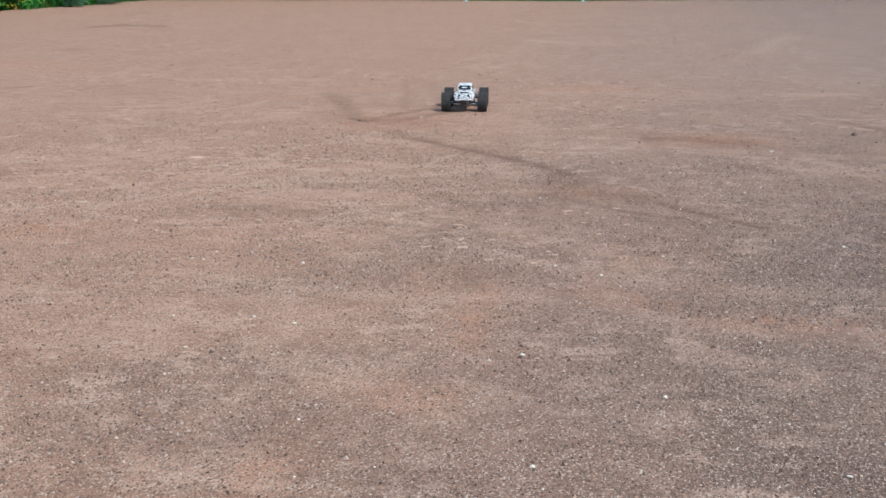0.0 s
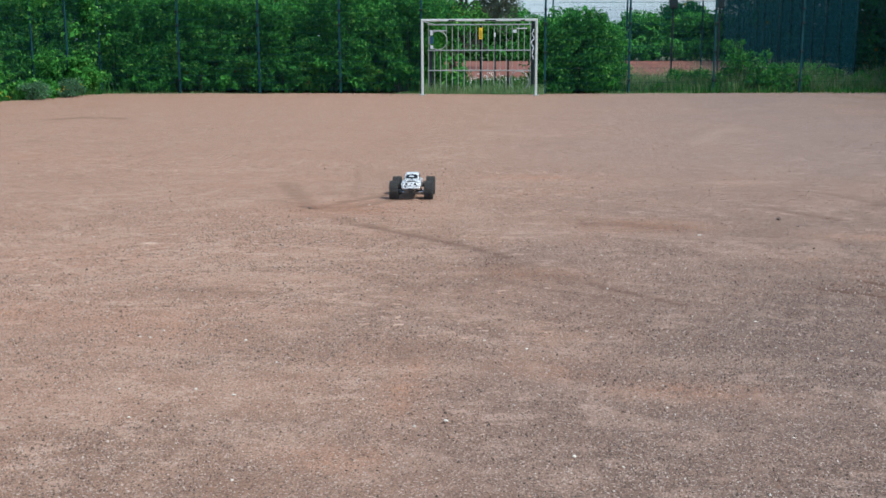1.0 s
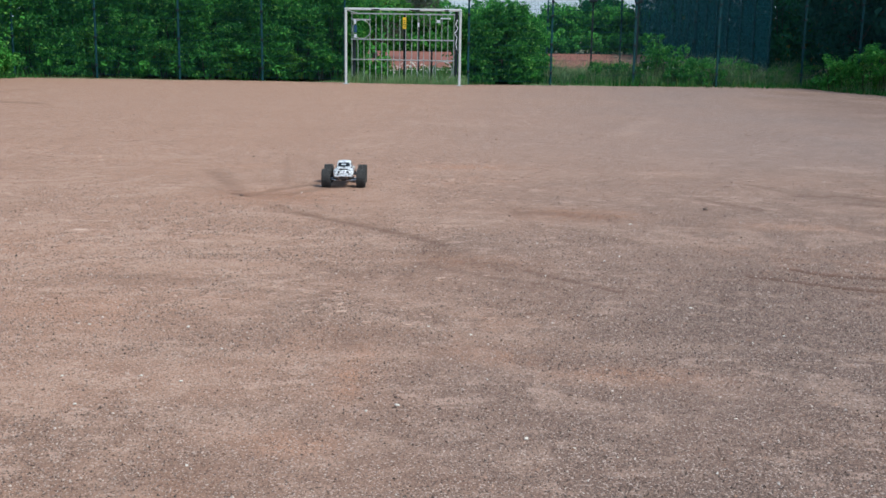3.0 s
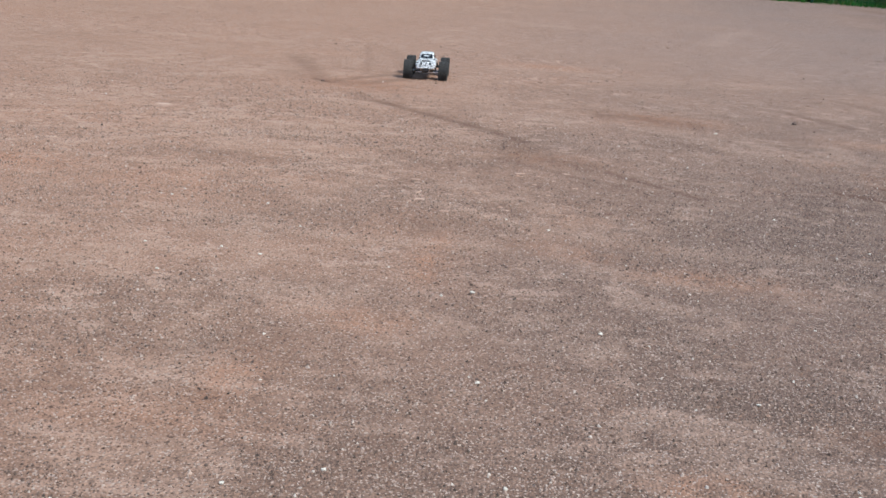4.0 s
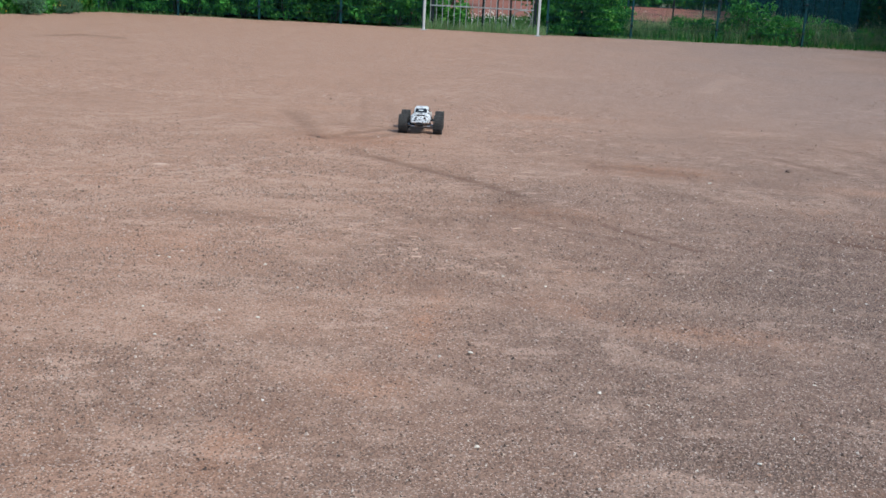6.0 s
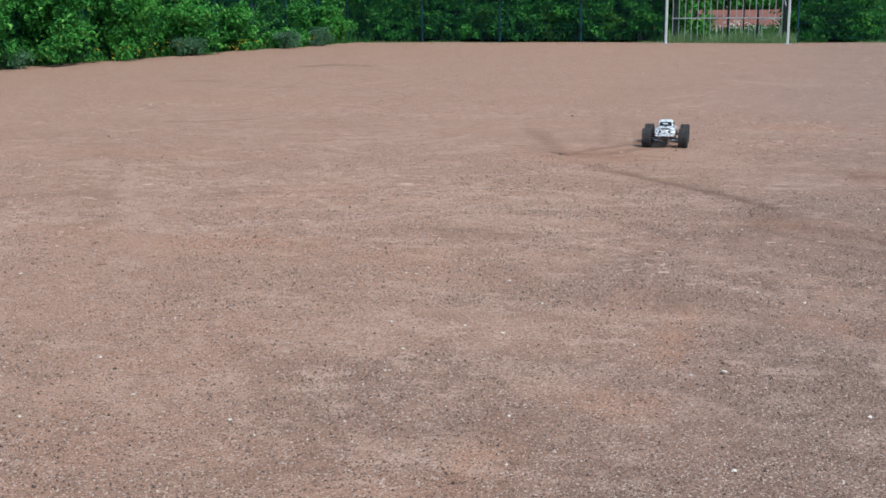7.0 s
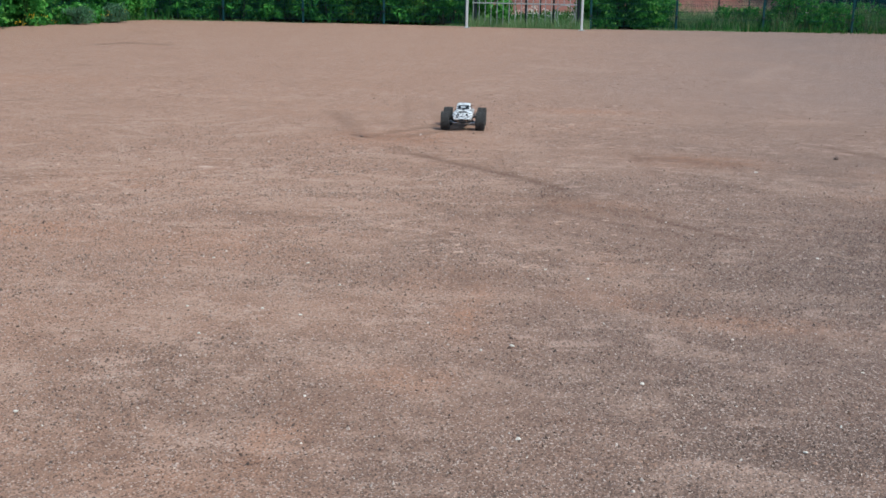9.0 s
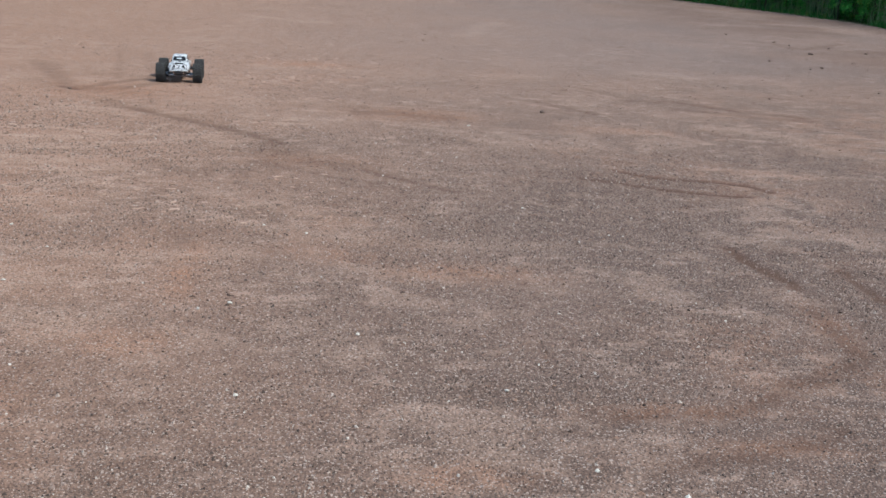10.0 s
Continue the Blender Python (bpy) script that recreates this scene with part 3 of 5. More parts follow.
def scatter_grains(name, n, far, mean, spread, biggest, tall, wide, share, mat, label):
    d = 2.3 + (far - 2.3) * rng.uniform(0, 1, n) ** 1.15
    az = rng.uniform(radians(-36), radians(50), n)
    x, y = -d * np.sin(az), d * np.cos(az)
    ok = rng.uniform(0, 1, n) < share(x, y)
    ok &= rng.uniform(0, 1, n) < 1 - 0.9 * smooth(6.0, far, d)
    ok &= rng.uniform(0, 1, n) < 1 - 0.6 * smooth(-1.5, 0.5, x) * smooth(6.5, 9, y)
    for w, strong, pts in TRACKS:
        if w < 0.1:
            ok &= along(x, y, pts) > 1.3 * w
    x, y, d = x[ok], y[ok], d[ok]
    n = len(x)
    s = np.clip(mean * np.exp(rng.normal(0, spread, n)), 0.0018, biggest) * (0.8 + 0.05 * d)
    shape = np.array([[1, 0, -0.2], [0, 1, -0.2], [-1, 0, -0.2], [0, -1, -0.2], [0, 0, tall]])
    v = shape[None] * rng.uniform(0.55, 1.35, (n, 5, 3)) * s[:, None, None]
    v[:, 4, :2] += rng.uniform(-0.6, 0.6, (n, 2)) * s[:, None]
    a = rng.uniform(0, 2 * np.pi, n)
    c, q = np.cos(a)[:, None], np.sin(a)[:, None]
    vx, vy = (v[..., 0] * c - v[..., 1] * q) * wide, v[..., 0] * q + v[..., 1] * c
    calm = 1 - 0.9 * smooth(7, 13, y)
    z = 0.010 * (fractal(x, y, 0.7, 3) - 0.5) + 0.012 * calm * (fractal(x, y, 6.0, 11, 3) - 0.5)
    v = np.stack([vx + x[:, None], vy + y[:, None], v[..., 2] + (z + s * 0.1)[:, None]], -1)
    tri = np.array([[0, 1, 4], [1, 2, 4], [2, 3, 4], [3, 0, 4]])
    f = (np.arange(n)[:, None, None] * 5 + tri[None]).reshape(-1, 3)
    tagged(new(name, mesh_from(name, v.reshape(-1, 3), f, mat)), label, name.split("_")[-1], kind="stuff")


def make_gravel():
    scatter_grains("gravel", 460000, 13.0, 0.0027, 0.38, 0.0078, 1.35, 1.2,
                   lambda x, y: (0.07 + 0.54 * smooth(0.36, 0.64, grit(x, y))) * (1 - 0.75 * bare(x, y)),
                   M_GRAVEL, "loose grey and brown gravel grains on the clay court")
    scatter_grains("clay_crumbs", 170000, 12.0, 0.0031, 0.40, 0.0085, 0.8, 1.4,
                   lambda x, y: 0.12 + 0.7 * smooth(0.46, 0.66, fractal(x, y, 2.4, 191, 5)) * (1 - 0.5 * smooth(0.4, 0.6, grit(x, y))),
                   M_CRUMB, "broken dark and reddish clay crumbs on the court")
    scatter_stones("small_stones", 38000, 2.3, 8.5, 0.0029, 0.0062, M_PEBBLE, "small grey and pale angular stones on the court")
    scatter_stones("clay_lumps", 3000, 8.0, 27.0, 0.0055, 0.013, M_LUMP, "dark and pale lumps of clay strewn over the court")
    scatter_crusts("pale_crusts", 3400, -9.5, 0.0, 5.6, 14.0, 0.0105, M_CRUST, "pale flakes of dry clay crust torn up by tyres")
    scatter_crusts("dark_crusts", 2600, -11.0, 8.0, 5.0, 18.0, 0.0095, M_DAMP, "dark flakes of damp clay torn up by tyres")


def scatter_stones(name, n, near, far, mean, biggest, mat, label):
    """Larger loose stones: faceted lumps with flat tops, half sunk in the clay."""
    d = np.sqrt(rng.uniform(near ** 2, far ** 2, n))
    az = rng.uniform(radians(-36), radians(50), n)
    x, y = -d * np.sin(az), d * np.cos(az)
    ok = (rng.uniform(0, 1, n) < (0.25 + 0.75 * smooth(0.38, 0.60, grit(x, y))) * (1 - 0.6 * bare(x, y))) & (x > left_edge(y) + 0.3) & (x < right_edge(y) - 0.2)
    x, y = x[ok], y[ok]
    n = len(x)
    s = np.clip(mean * np.exp(rng.normal(0, 0.42, n)), 0.002, biggest)
    k = np.arange(5) * 2 * np.pi / 5
    ring = np.stack([np.cos(k), np.sin(k)], -1)
    v = np.empty((n, 10, 3))
    v[:, :5, :2] = ring * rng.uniform(0.75, 1.3, (n, 5, 1))
    v[:, 5:, :2] = ring * rng.uniform(0.35, 0.8, (n, 5, 1)) + rng.uniform(-0.2, 0.2, (n, 1, 2))
    v[:, :5, 2], v[:, 5:, 2] = -0.3, rng.uniform(0.55, 1.25, (n, 5))
    v *= s[:, None, None] * np.array([1.25, 0.95, 1.0])
    a = rng.uniform(0, 2 * np.pi, n)
    c, q = np.cos(a)[:, None], np.sin(a)[:, None]
    z = 0.010 * (fractal(x, y, 0.7, 3) - 0.5) + 0.012 * (1 - 0.9 * smooth(7, 13, y)) * (fractal(x, y, 6.0, 11, 3) - 0.5)
    v = np.stack([v[..., 0] * c - v[..., 1] * q + x[:, None], v[..., 0] * q + v[..., 1] * c + y[:, None], v[..., 2] + z[:, None]], -1)
    tri = np.array([[i, (i + 1) % 5, 5 + i] for i in range(5)] + [[(i + 1) % 5, 5 + (i + 1) % 5, 5 + i] for i in range(5)] + [[5, 6, 7], [5, 7, 8], [5, 8, 9]])
    f = (np.arange(n)[:, None, None] * 10 + tri[None]).reshape(-1, 3)
    tagged(new(name, mesh_from(name, v.reshape(-1, 3), f, mat)), label, name.split("_")[-1], kind="stuff")


def scatter_crusts(name, n, x0, x1, y0, y1, mean, mat, label):
    """Thin ragged flakes of the clay's crust, torn loose by tyres and pressed flat."""
    x, y = rng.uniform(x0, x1, n), y0 + (y1 - y0) * rng.uniform(0, 1, n) ** 1.2
    ok = (rng.uniform(0, 1, n) < smooth(0.42, 0.62, fractal(x * 0.5, y * 0.8, 0.8, 611, 4))) & (x > left_edge(y) + 0.5) & (x < right_edge(y) - 0.3)
    x, y = x[ok], y[ok]
    n, m = len(x), 9
    s = mean * np.exp(rng.normal(0, 0.45, n)) * (0.75 + 0.03 * y)
    k = np.arange(m) * 2 * np.pi / m
    ring = np.stack([np.cos(k) * 1.7, np.sin(k) * 0.75], -1)[None] * rng.uniform(0.35, 1.3, (n, m, 1)) * s[:, None, None]
    a = rng.normal(0.1, 0.45, n)
    c, q = np.cos(a)[:, None], np.sin(a)[:, None]
    rx, ry = ring[..., 0] * c - ring[..., 1] * q, ring[..., 0] * q + ring[..., 1] * c
    z = 0.010 * (fractal(x, y, 0.7, 3) - 0.5) + 0.012 * (1 - 0.9 * smooth(7, 13, y)) * (fractal(x, y, 6.0, 11, 3) - 0.5)
    v = np.empty((n, 2 * m + 1, 3))
    for i, (grow, up) in enumerate(((1.0, -0.004), (0.8, 0.0035))):
        v[:, i * m:(i + 1) * m] = np.stack([x[:, None] + rx * grow, y[:, None] + ry * grow, np.broadcast_to(z[:, None] + up, rx.shape)], -1)
    v[:, 2 * m] = np.stack([x, y, z + 0.005], -1)
    tri = np.array([t for i in range(m) for t in ([i, (i + 1) % m, m + i], [(i + 1) % m, m + (i + 1) % m, m + i], [m + i, m + (i + 1) % m, 2 * m])])
    f = (np.arange(n)[:, None, None] * (2 * m + 1) + tri[None]).reshape(-1, 3)
    tagged(new(name, mesh_from(name, v.reshape(-1, 3), f, mat)), label, name.split("_")[-1], kind="stuff")


def make_red_court():
    xs, ys = np.linspace(-9.5, 9.0, 60), np.linspace(40.5, 73, 60)
    gx, gy = np.meshgrid(xs, ys)
    gx = gx + 0.6 * (fractal(gx, gy, 0.3, 5) - 0.5)
    gy = gy + 0.8 * (fractal(gx, gy, 0.4, 6) - 0.5)
    idx = np.arange(3600).reshape(60, 60)
    quads = np.stack([idx[:-1, :-1], idx[:-1, 1:], idx[1:, 1:], idx[1:, :-1]], -1).reshape(-1, 4)
    me = mesh_from("far_court", np.stack([gx, gy, 0 * gx], -1).reshape(-1, 3), quads, M_REDCOURT, True)
    tagged(new("far_court", me), "bright red clay court beyond the fence", "court", kind="structure")


make_ground()
make_court()
make_red_court()
make_gravel()


# ---- fences ----
def post_mesh(height, w=0.06, d=0.04):
    bm = bmesh.new()
    box(bm, 0, 0, height / 2 - 0.1, w, d, height + 0.2, 0.006)
    box(bm, 0, 0, height + 0.008, w + 0.006, d + 0.006, 0.02, 0.004)
    me = bpy.data.meshes.new("post")
    bm.to_mesh(me)
    bm.free()
    me.materials.append(M_GREENSTEEL)
    return me


def clamp_mesh():
    bm = bmesh.new()
    box(bm, 0, -0.03, 0, 0.085, 0.035, 0.05, 0.006)
    box(bm, 0, -0.052, 0, 0.02, 0.012, 0.02, 0.004)
    me = bpy.data.meshes.new("clamp")
    bm.to_mesh(me)
    bm.free()
    me.materials.append(M_DARKSTEEL)
    return me


def panel_mesh(width, z0, z1, pitch=0.05, rows=0.2):
    """A double-bar mesh panel: upright wires between pairs of level ones."""
    rods = []
    n = int(width / pitch)
    for i in range(n + 1):
        x = -width / 2 + width * i / n
        rods.append((x - 0.002, x + 0.002, -0.002, 0.002, z0, z1))
    k = int((z1 - z0) / rows)
    for j in range(k + 1):
        z = z0 + 0.02 + (z1 - z0 - 0.04) * j / k
        for y in (-0.009, 0.009):
            rods.append((-width / 2, width / 2, y - 0.003, y + 0.003, z - 0.0028, z + 0.0028))
    r = np.array(rods)
    pick = np.array([[a, b, c] for c in (4, 5) for b in (2, 3) for a in (0, 1)])
    v = r[:, pick]
    quad = np.array([[0, 2, 3, 1], [4, 5, 7, 6], [0, 1, 5, 4], [2, 6, 7, 3], [0, 4, 6, 2], [1, 3, 7, 5]])
    f = (np.arange(len(r))[:, None, None] * 8 + quad[None]).reshape(-1, 4)
    return mesh_from("mesh_panel", v.reshape(-1, 3), f, M_GREENSTEEL)


FENCE_H = 4.0
POST, CLAMP = post_mesh(FENCE_H), clamp_mesh()


def fence(name, stations, label, open_panels=()):
    """Posts at the stations, mesh panels between them, clamps on the posts."""
    base = new(name)
    base.location = (*stations[0], 0)
    shapes = {}
    for i, (x, y) in enumerate(stations):
        p = part("post", POST, None, base)
        p.location = (x - stations[0][0], y - stations[0][1], 0)
        nxt = stations[min(i + 1, len(stations) - 1)] if i < len(stations) - 1 else (2 * x - stations[i - 1][0], 2 * y - stations[i - 1][1])
        turn = math.atan2(nxt[1] - y, nxt[0] - x)
        p.rotation_euler = (0, 0, turn)
        for z in (0.35, 1.15, 1.95, 2.35, 2.75, 3.15, 3.85):
            c = part("clamp", CLAMP, None, p)
            c.location = (0, 0, z)
    for i, ((ax, ay), (bx, by)) in enumerate(zip(stations, stations[1:])):
        w = math.hypot(bx - ax, by - ay) - 0.03
        key = (round(w, 2), i in open_panels)
        if key not in shapes:
            shapes[key] = panel_mesh(w, 2.02 if key[1] else 0.06, FENCE_H - 0.03)
        m = part("mesh_panel", shapes[key], None, base)
        m.location = ((ax + bx) / 2 - stations[0][0], (ay + by) / 2 - stations[0][1], 0)
        m.rotation_euler = (0, 0, math.atan2(by - ay, bx - ax))
    return tagged(base, label, "fence")


BACK_X = [-14.3, -11.83, -9.38, -6.95, -4.55, -1.0, 1.36, 3.70, 6.04, 8.4]
fence("ball_stop_fence", [(x * (1 + drift(x) / 31.4), FENCE_Y + drift(x)) for x in BACK_X], "tall dark green double-bar mesh fence behind the goal", open_panels=(4,))
LEFT_RUN = [(-14.3 - 0.328 * i, 31.4 - 1.4 * i) for i in range(11)]
fence("ball_stop_fence", LEFT_RUN, "tall dark green mesh fence grown through by dogwood")
RIGHT_RUN = [(8.88 + 1.0 * i, 33.19 - 2.05 * i) for i in range(6)]
fence("ball_stop_fence", RIGHT_RUN, "tall dark green mesh fence beside weeds and dark trees")
fence("boundary_fence", [(-1.2, 45), (1.76, 45), (4.72, 45), (7.68, 45)], "dark mesh fence of the red court")


def gate_frame():
    base = new("gate_frame")
    base.location = (3.53, 44.6, 0)
    for x in (0, 1.8):
        bm = bmesh.new()
        box(bm, x, 0, 2.3, 0.07, 0.07, 4.6, 0.008)
        p = part("upright", bm, M_DARKSTEEL, base)
        for z in (3.05, 4.4):
            bm = bmesh.new()
            box(bm, x, -0.04, z, 0.34, 0.16, 0.80 if z < 4 else 0.36, 0.04)
            part("junction_box", bm, M_DARKSTEEL, p)
    bm = bmesh.new()
    tube(bm, [(0, -0.02, 2.98), (1.8, -0.02, 2.98)], 0.022, 8)
    part("crossbar", bm, M_WHITE, base, "white painted crossbar")
    tagged(base, "dark steel gate frame with a white crossbar", "gate frame")


gate_frame()


def net_material():
    m, t, b = material("windscreen_net", 1.0)
    b.inputs["Specular IOR Level"].default_value = 0.0
    weave = noise_at(t, 3.0, 5.0, 0.6, (1, 1, 2.5))
    c = mix(t, ramp(t, weave, 0.3, 0.7), (0.011, 0.064, 0.076), (0.022, 0.090, 0.100))
    t.links.new(c, b.inputs["Base Color"])
    clear = node(t, "ShaderNodeBsdfTransparent")
    mx = node(t, "ShaderNodeMixShader", {0: 0.18, 1: b.outputs[0], 2: clear.outputs[0]})
    t.links.new(mx.outputs[0], t.nodes["Material Output"].inputs[0])
    return m


def windscreen():
    """A long fence hung with dark netting, running away from the court's corner."""
    M_NET = net_material()
    base = new("windscreen_fence")
    base.location = (9.0, 38.0, 0)
    n, step = 16, 2.4
    for i in range(n + 1):
        p = part("post", POST, None, base)
        p.location = (0, i * step, 0)
        p.rotation_euler = (0, 0, math.pi / 2)
    for i in range(n):
        ky, kz = 9, 12
        gy, gz = np.meshgrid(np.linspace(0.02, step - 0.02, ky), np.linspace(0.12, 3.92, kz))
        sag = 0.05 * (fractal(gy + 7 * i, gz, 0.9, 13) - 0.5) * np.sin(np.pi * gy / step)
        idx = np.arange(ky * kz).reshape(kz, ky)
        quads = np.stack([idx[:-1, :-1], idx[:-1, 1:], idx[1:, 1:], idx[1:, :-1]], -1).reshape(-1, 4)
        v = np.stack([0.05 + sag, gy + i * step, gz], -1).reshape(-1, 3)
        part("net", mesh_from("net", v, quads, M_NET, True), None, base)
        bm = bmesh.new()
        tube(bm, [(0.04, i * step, 3.95), (0.04, (i + 1) * step, 3.95)], 0.012, 5)
        part("top_wire", bm, M_DARKSTEEL, base)
    tagged(base, "dark teal windscreen netting on a long post fence", "fence")


windscreen()


# ---- goal and the barred wall behind it ----
def goal():
    base = new("football_goal")
    base.location = (-2.76, 30.1, 0)
    w, h, s = 3.14, 2.035, 0.065
    for x in (-w / 2, w / 2):
        bm = bmesh.new()
        box(bm, x, 0, (h - s / 2) / 2 - 0.05, s, s, h - s / 2 + 0.1, 0.012)
        p = part("goal_post", bm, M_WHITE, base)
        bm = bmesh.new()
        box(bm, x, 0, 0.006, 0.17, 0.17, 0.02, 0.004)
        part("foot_plate", bm, M_GALV, p)
        bm = bmesh.new()
        side = 1 if x < 0 else -1
        tube(bm, [(x - side * 0.0, 0.05, h - 0.02), (x + side * 0.05, 0.7, h - 0.06), (x + side * 0.12, 1.80, 1.93)], 0.02, 6)
        part("stay", bm, M_GALV, base)
    bm = bmesh.new()
    box(bm, 0, 0, h, w + s, s, s, 0.012)
    bar = part("crossbar", bm, M_WHITE, base)
    for x, l in ((-0.75, 0.22), (0.32, 0.30), (1.2, 0.12)):
        bm = bmesh.new()
        box(bm, x, -s / 2 - 0.001, h - 0.01, l, 0.004, 0.03, 0.0)
        part("scuff", bm, M_DARKSTEEL, bar, "dark scraped patch")
    tagged(base, "white square-tube steel football goal with scraped paint", "goal")


def barred_wall():
    base = new("barred_wall")
    base.location = (-2.88, FENCE_Y, 0)
    left, right, top = -1.46, 1.46, 1.93
    bars = [left + (right - left) * i / 17 for i in range(18)]
    for i, x in enumerate(bars):
        spans = [(0.04, top)]
        if i in (1, 2):
            spans = [(0.04, 1.22)]
        if i in (15, 16):
            spans = [(0.64, top)]
        for a, b in spans:
            bm = bmesh.new()
            box(bm, x, 0, (a + b) / 2, 0.019, 0.019, b - a, 0.003)
            part("bar", bm, M_GALV, base)
    for z in (top, 1.21, 0.64):
        bm = bmesh.new()
        box(bm, 0, -0.02, z, right - left + 0.05, 0.025, 0.034, 0.004)
        part("rail", bm, M_GALV, base)
    bm = bmesh.new()
    box(bm, 1.15, -0.02, 0.05, 0.62, 0.03, 0.04, 0.005)
    part("rail", bm, M_GALV, base)
    bm = bmesh.new()
    box(bm, -1.18, -0.02, 1.76, 0.52, 0.03, 0.04, 0.005)
    part("rail", bm, M_GALV, base)
    for cx, cz, r in ((-1.18, 1.49, 0.26), (1.15, 0.345, 0.275)):
        bm = bmesh.new()
        ring = [(cx + r * math.cos(a), -0.03, cz + r * math.sin(a)) for a in (2 * math.pi * k / 32 for k in range(33))]
        tube(bm, ring, 0.011, 6, False)
        part("target_ring", bm, M_GALV, base, "round steel target hoop")
    for x, z0, z1, w in ((-1.40, 0, 1.21, 0.09), (0.05, 0, top + 0.05, 0.07), (0.45, 0.35, 1.72, 0.05), (0.83, 0, 0.95, 0.05), (1.53, 0, top + 0.1, 0.08)):
        bm = bmesh.new()
        box(bm, x, 0.045, (z0 + z1) / 2, w, 0.05, z1 - z0, 0.006)
        p = part("upright", bm, M_DARKSTEEL, base)
        if w == 0.08:
            for k, (dz, dx, l, tilt) in enumerate(((1.72, 0.0, 0.16, 20), (1.60, 0.01, 0.14, -30), (1.47, -0.01, 0.16, 35), (1.33, 0.0, 0.13, -25), (1.18, 0.0, 0.18, 10), (1.02, 0.01, 0.12, -15))):
                bm = bmesh.new()
                box(bm, x + dx, -0.009, dz, 0.025, 0.006, l, 0.0, Matrix.Rotation(radians(tilt), 4, "Y"))
                part("painted_mark", bm, M_PALEMARK, p, "pale sprayed scrawl")
    bm = bmesh.new()
    box(bm, 0.05, -0.045, 1.68, 0.10, 0.008, 0.32, 0.002)
    s = part("sign", bm, M_YELLOW, base, "yellow upright notice plate")
    for k in range(4):
        bm = bmesh.new()
        box(bm, 0.05, -0.052, 1.58 + 0.055 * k, 0.06, 0.004, 0.018)
        part("line_of_writing", bm, M_DARKSTEEL, s)
    for x, z, w, h, mat, lab in ((-1.37, 1.70, 0.07, 0.13, M_PALEMARK, "pale sticker"), (-1.36, 1.50, 0.09, 0.2, M_BLUE, "dark blue sticker"), (-1.36, 1.30, 0.08, 0.10, M_PALEMARK, "pale sticker"), (0.45, 1.64, 0.05, 0.12, M_PALEMARK, "pale sticker"), (1.02, 1.74, 0.10, 0.08, M_PALEMARK, "pale sticker"), (1.22, 1.82, 0.3, 0.03, M_PALEMARK, "pale sticker")):
        bm = bmesh.new()
        box(bm, x, -0.045, z, w, 0.008, h, 0.002)
        part("sticker", bm, mat, base, lab)
    tagged(base, "grey steel barred wall with two target hoops behind the goal", "barred wall")


goal()
barred_wall()


# ---- plants ----
def shrub(name, x, y, w, d, h, mat, label, count=2600, leaf=0.085, low=0.05, slim=0.55, stems=5, category="shrub", ball=0.22):
    """Stems from the ground and leaf clumps that fill an uneven block."""
    base = new(name)
    base.location = (x, y, -0.03)
    for k in range(stems):
        bm = bmesh.new()
        a, tx, ty = rng.uniform(0, 6.28), rng.uniform(-0.42, 0.42) * w, rng.uniform(-0.3, 0.3) * d
        th = h * rng.uniform(0.65, 0.95)
        pts = [(tx * 0.35, ty * 0.35, 0), (tx * 0.6, ty * 0.6, th * 0.35), (tx * 0.85 + 0.05, ty * 0.9, th * 0.7), (tx, ty, th)]
        tube(bm, pts, [0.018, 0.013, 0.009, 0.003], 5)
        part("stem", bm, M_STEM, base)
    n = max(12, int(count / 42))
    big = max(3, n // 9)  # boughs, each with its own clumps on the upper and outer side
    q = np.stack([rng.uniform(-0.5, 0.5, big) * w, rng.uniform(-0.5, 0.5, big) * d, low + ball * 0.5 + (h - low - ball) * rng.uniform(0, 1, big) ** 0.85], 1)
    o = rng.normal(size=(n, 3)) + np.array([0, 0, 0.5])
    o /= np.linalg.norm(o, axis=1, keepdims=True)
    c = q[rng.integers(0, big, n)] + o * rng.uniform(0.7, 1.5, (n, 1)) * ball * np.array([1.25, 1.25, 0.9])
    even = rng.uniform(0, 1, n) < 0.6
    c[even] = np.stack([rng.uniform(-0.5, 0.5, n) * w, rng.uniform(-0.5, 0.5, n) * d, low + ball * 0.4 + (h - low - ball) * rng.uniform(0, 1, n) ** 1.1], 1)[even]
    c[:, 2] = np.maximum(c[:, 2], low + ball * 0.4)
    top = h * (0.58 + 0.42 * vnoise(c[:, 0] + x, c[:, 1] + y, 1.9, 17))
    c[:, 2] = np.minimum(c[:, 2], top)
    shrink = 1 - 0.35 * (c[:, 2] / h) ** 2
    c[:, 1] *= shrink
    c[:, 0] *= 0.9 + 0.1 * shrink
    pos, nor = clumps(c, rng.uniform(0.6, 1.35, n) * ball, 42)
    pos[:, 2] = np.abs(pos[:, 2])
    size = leaf * np.exp(rng.normal(0, 0.28, len(pos)))
    part("foliage", leaves("foliage", pos, nor, size, mat, slim), None, base)
    return tagged(base, label, category)


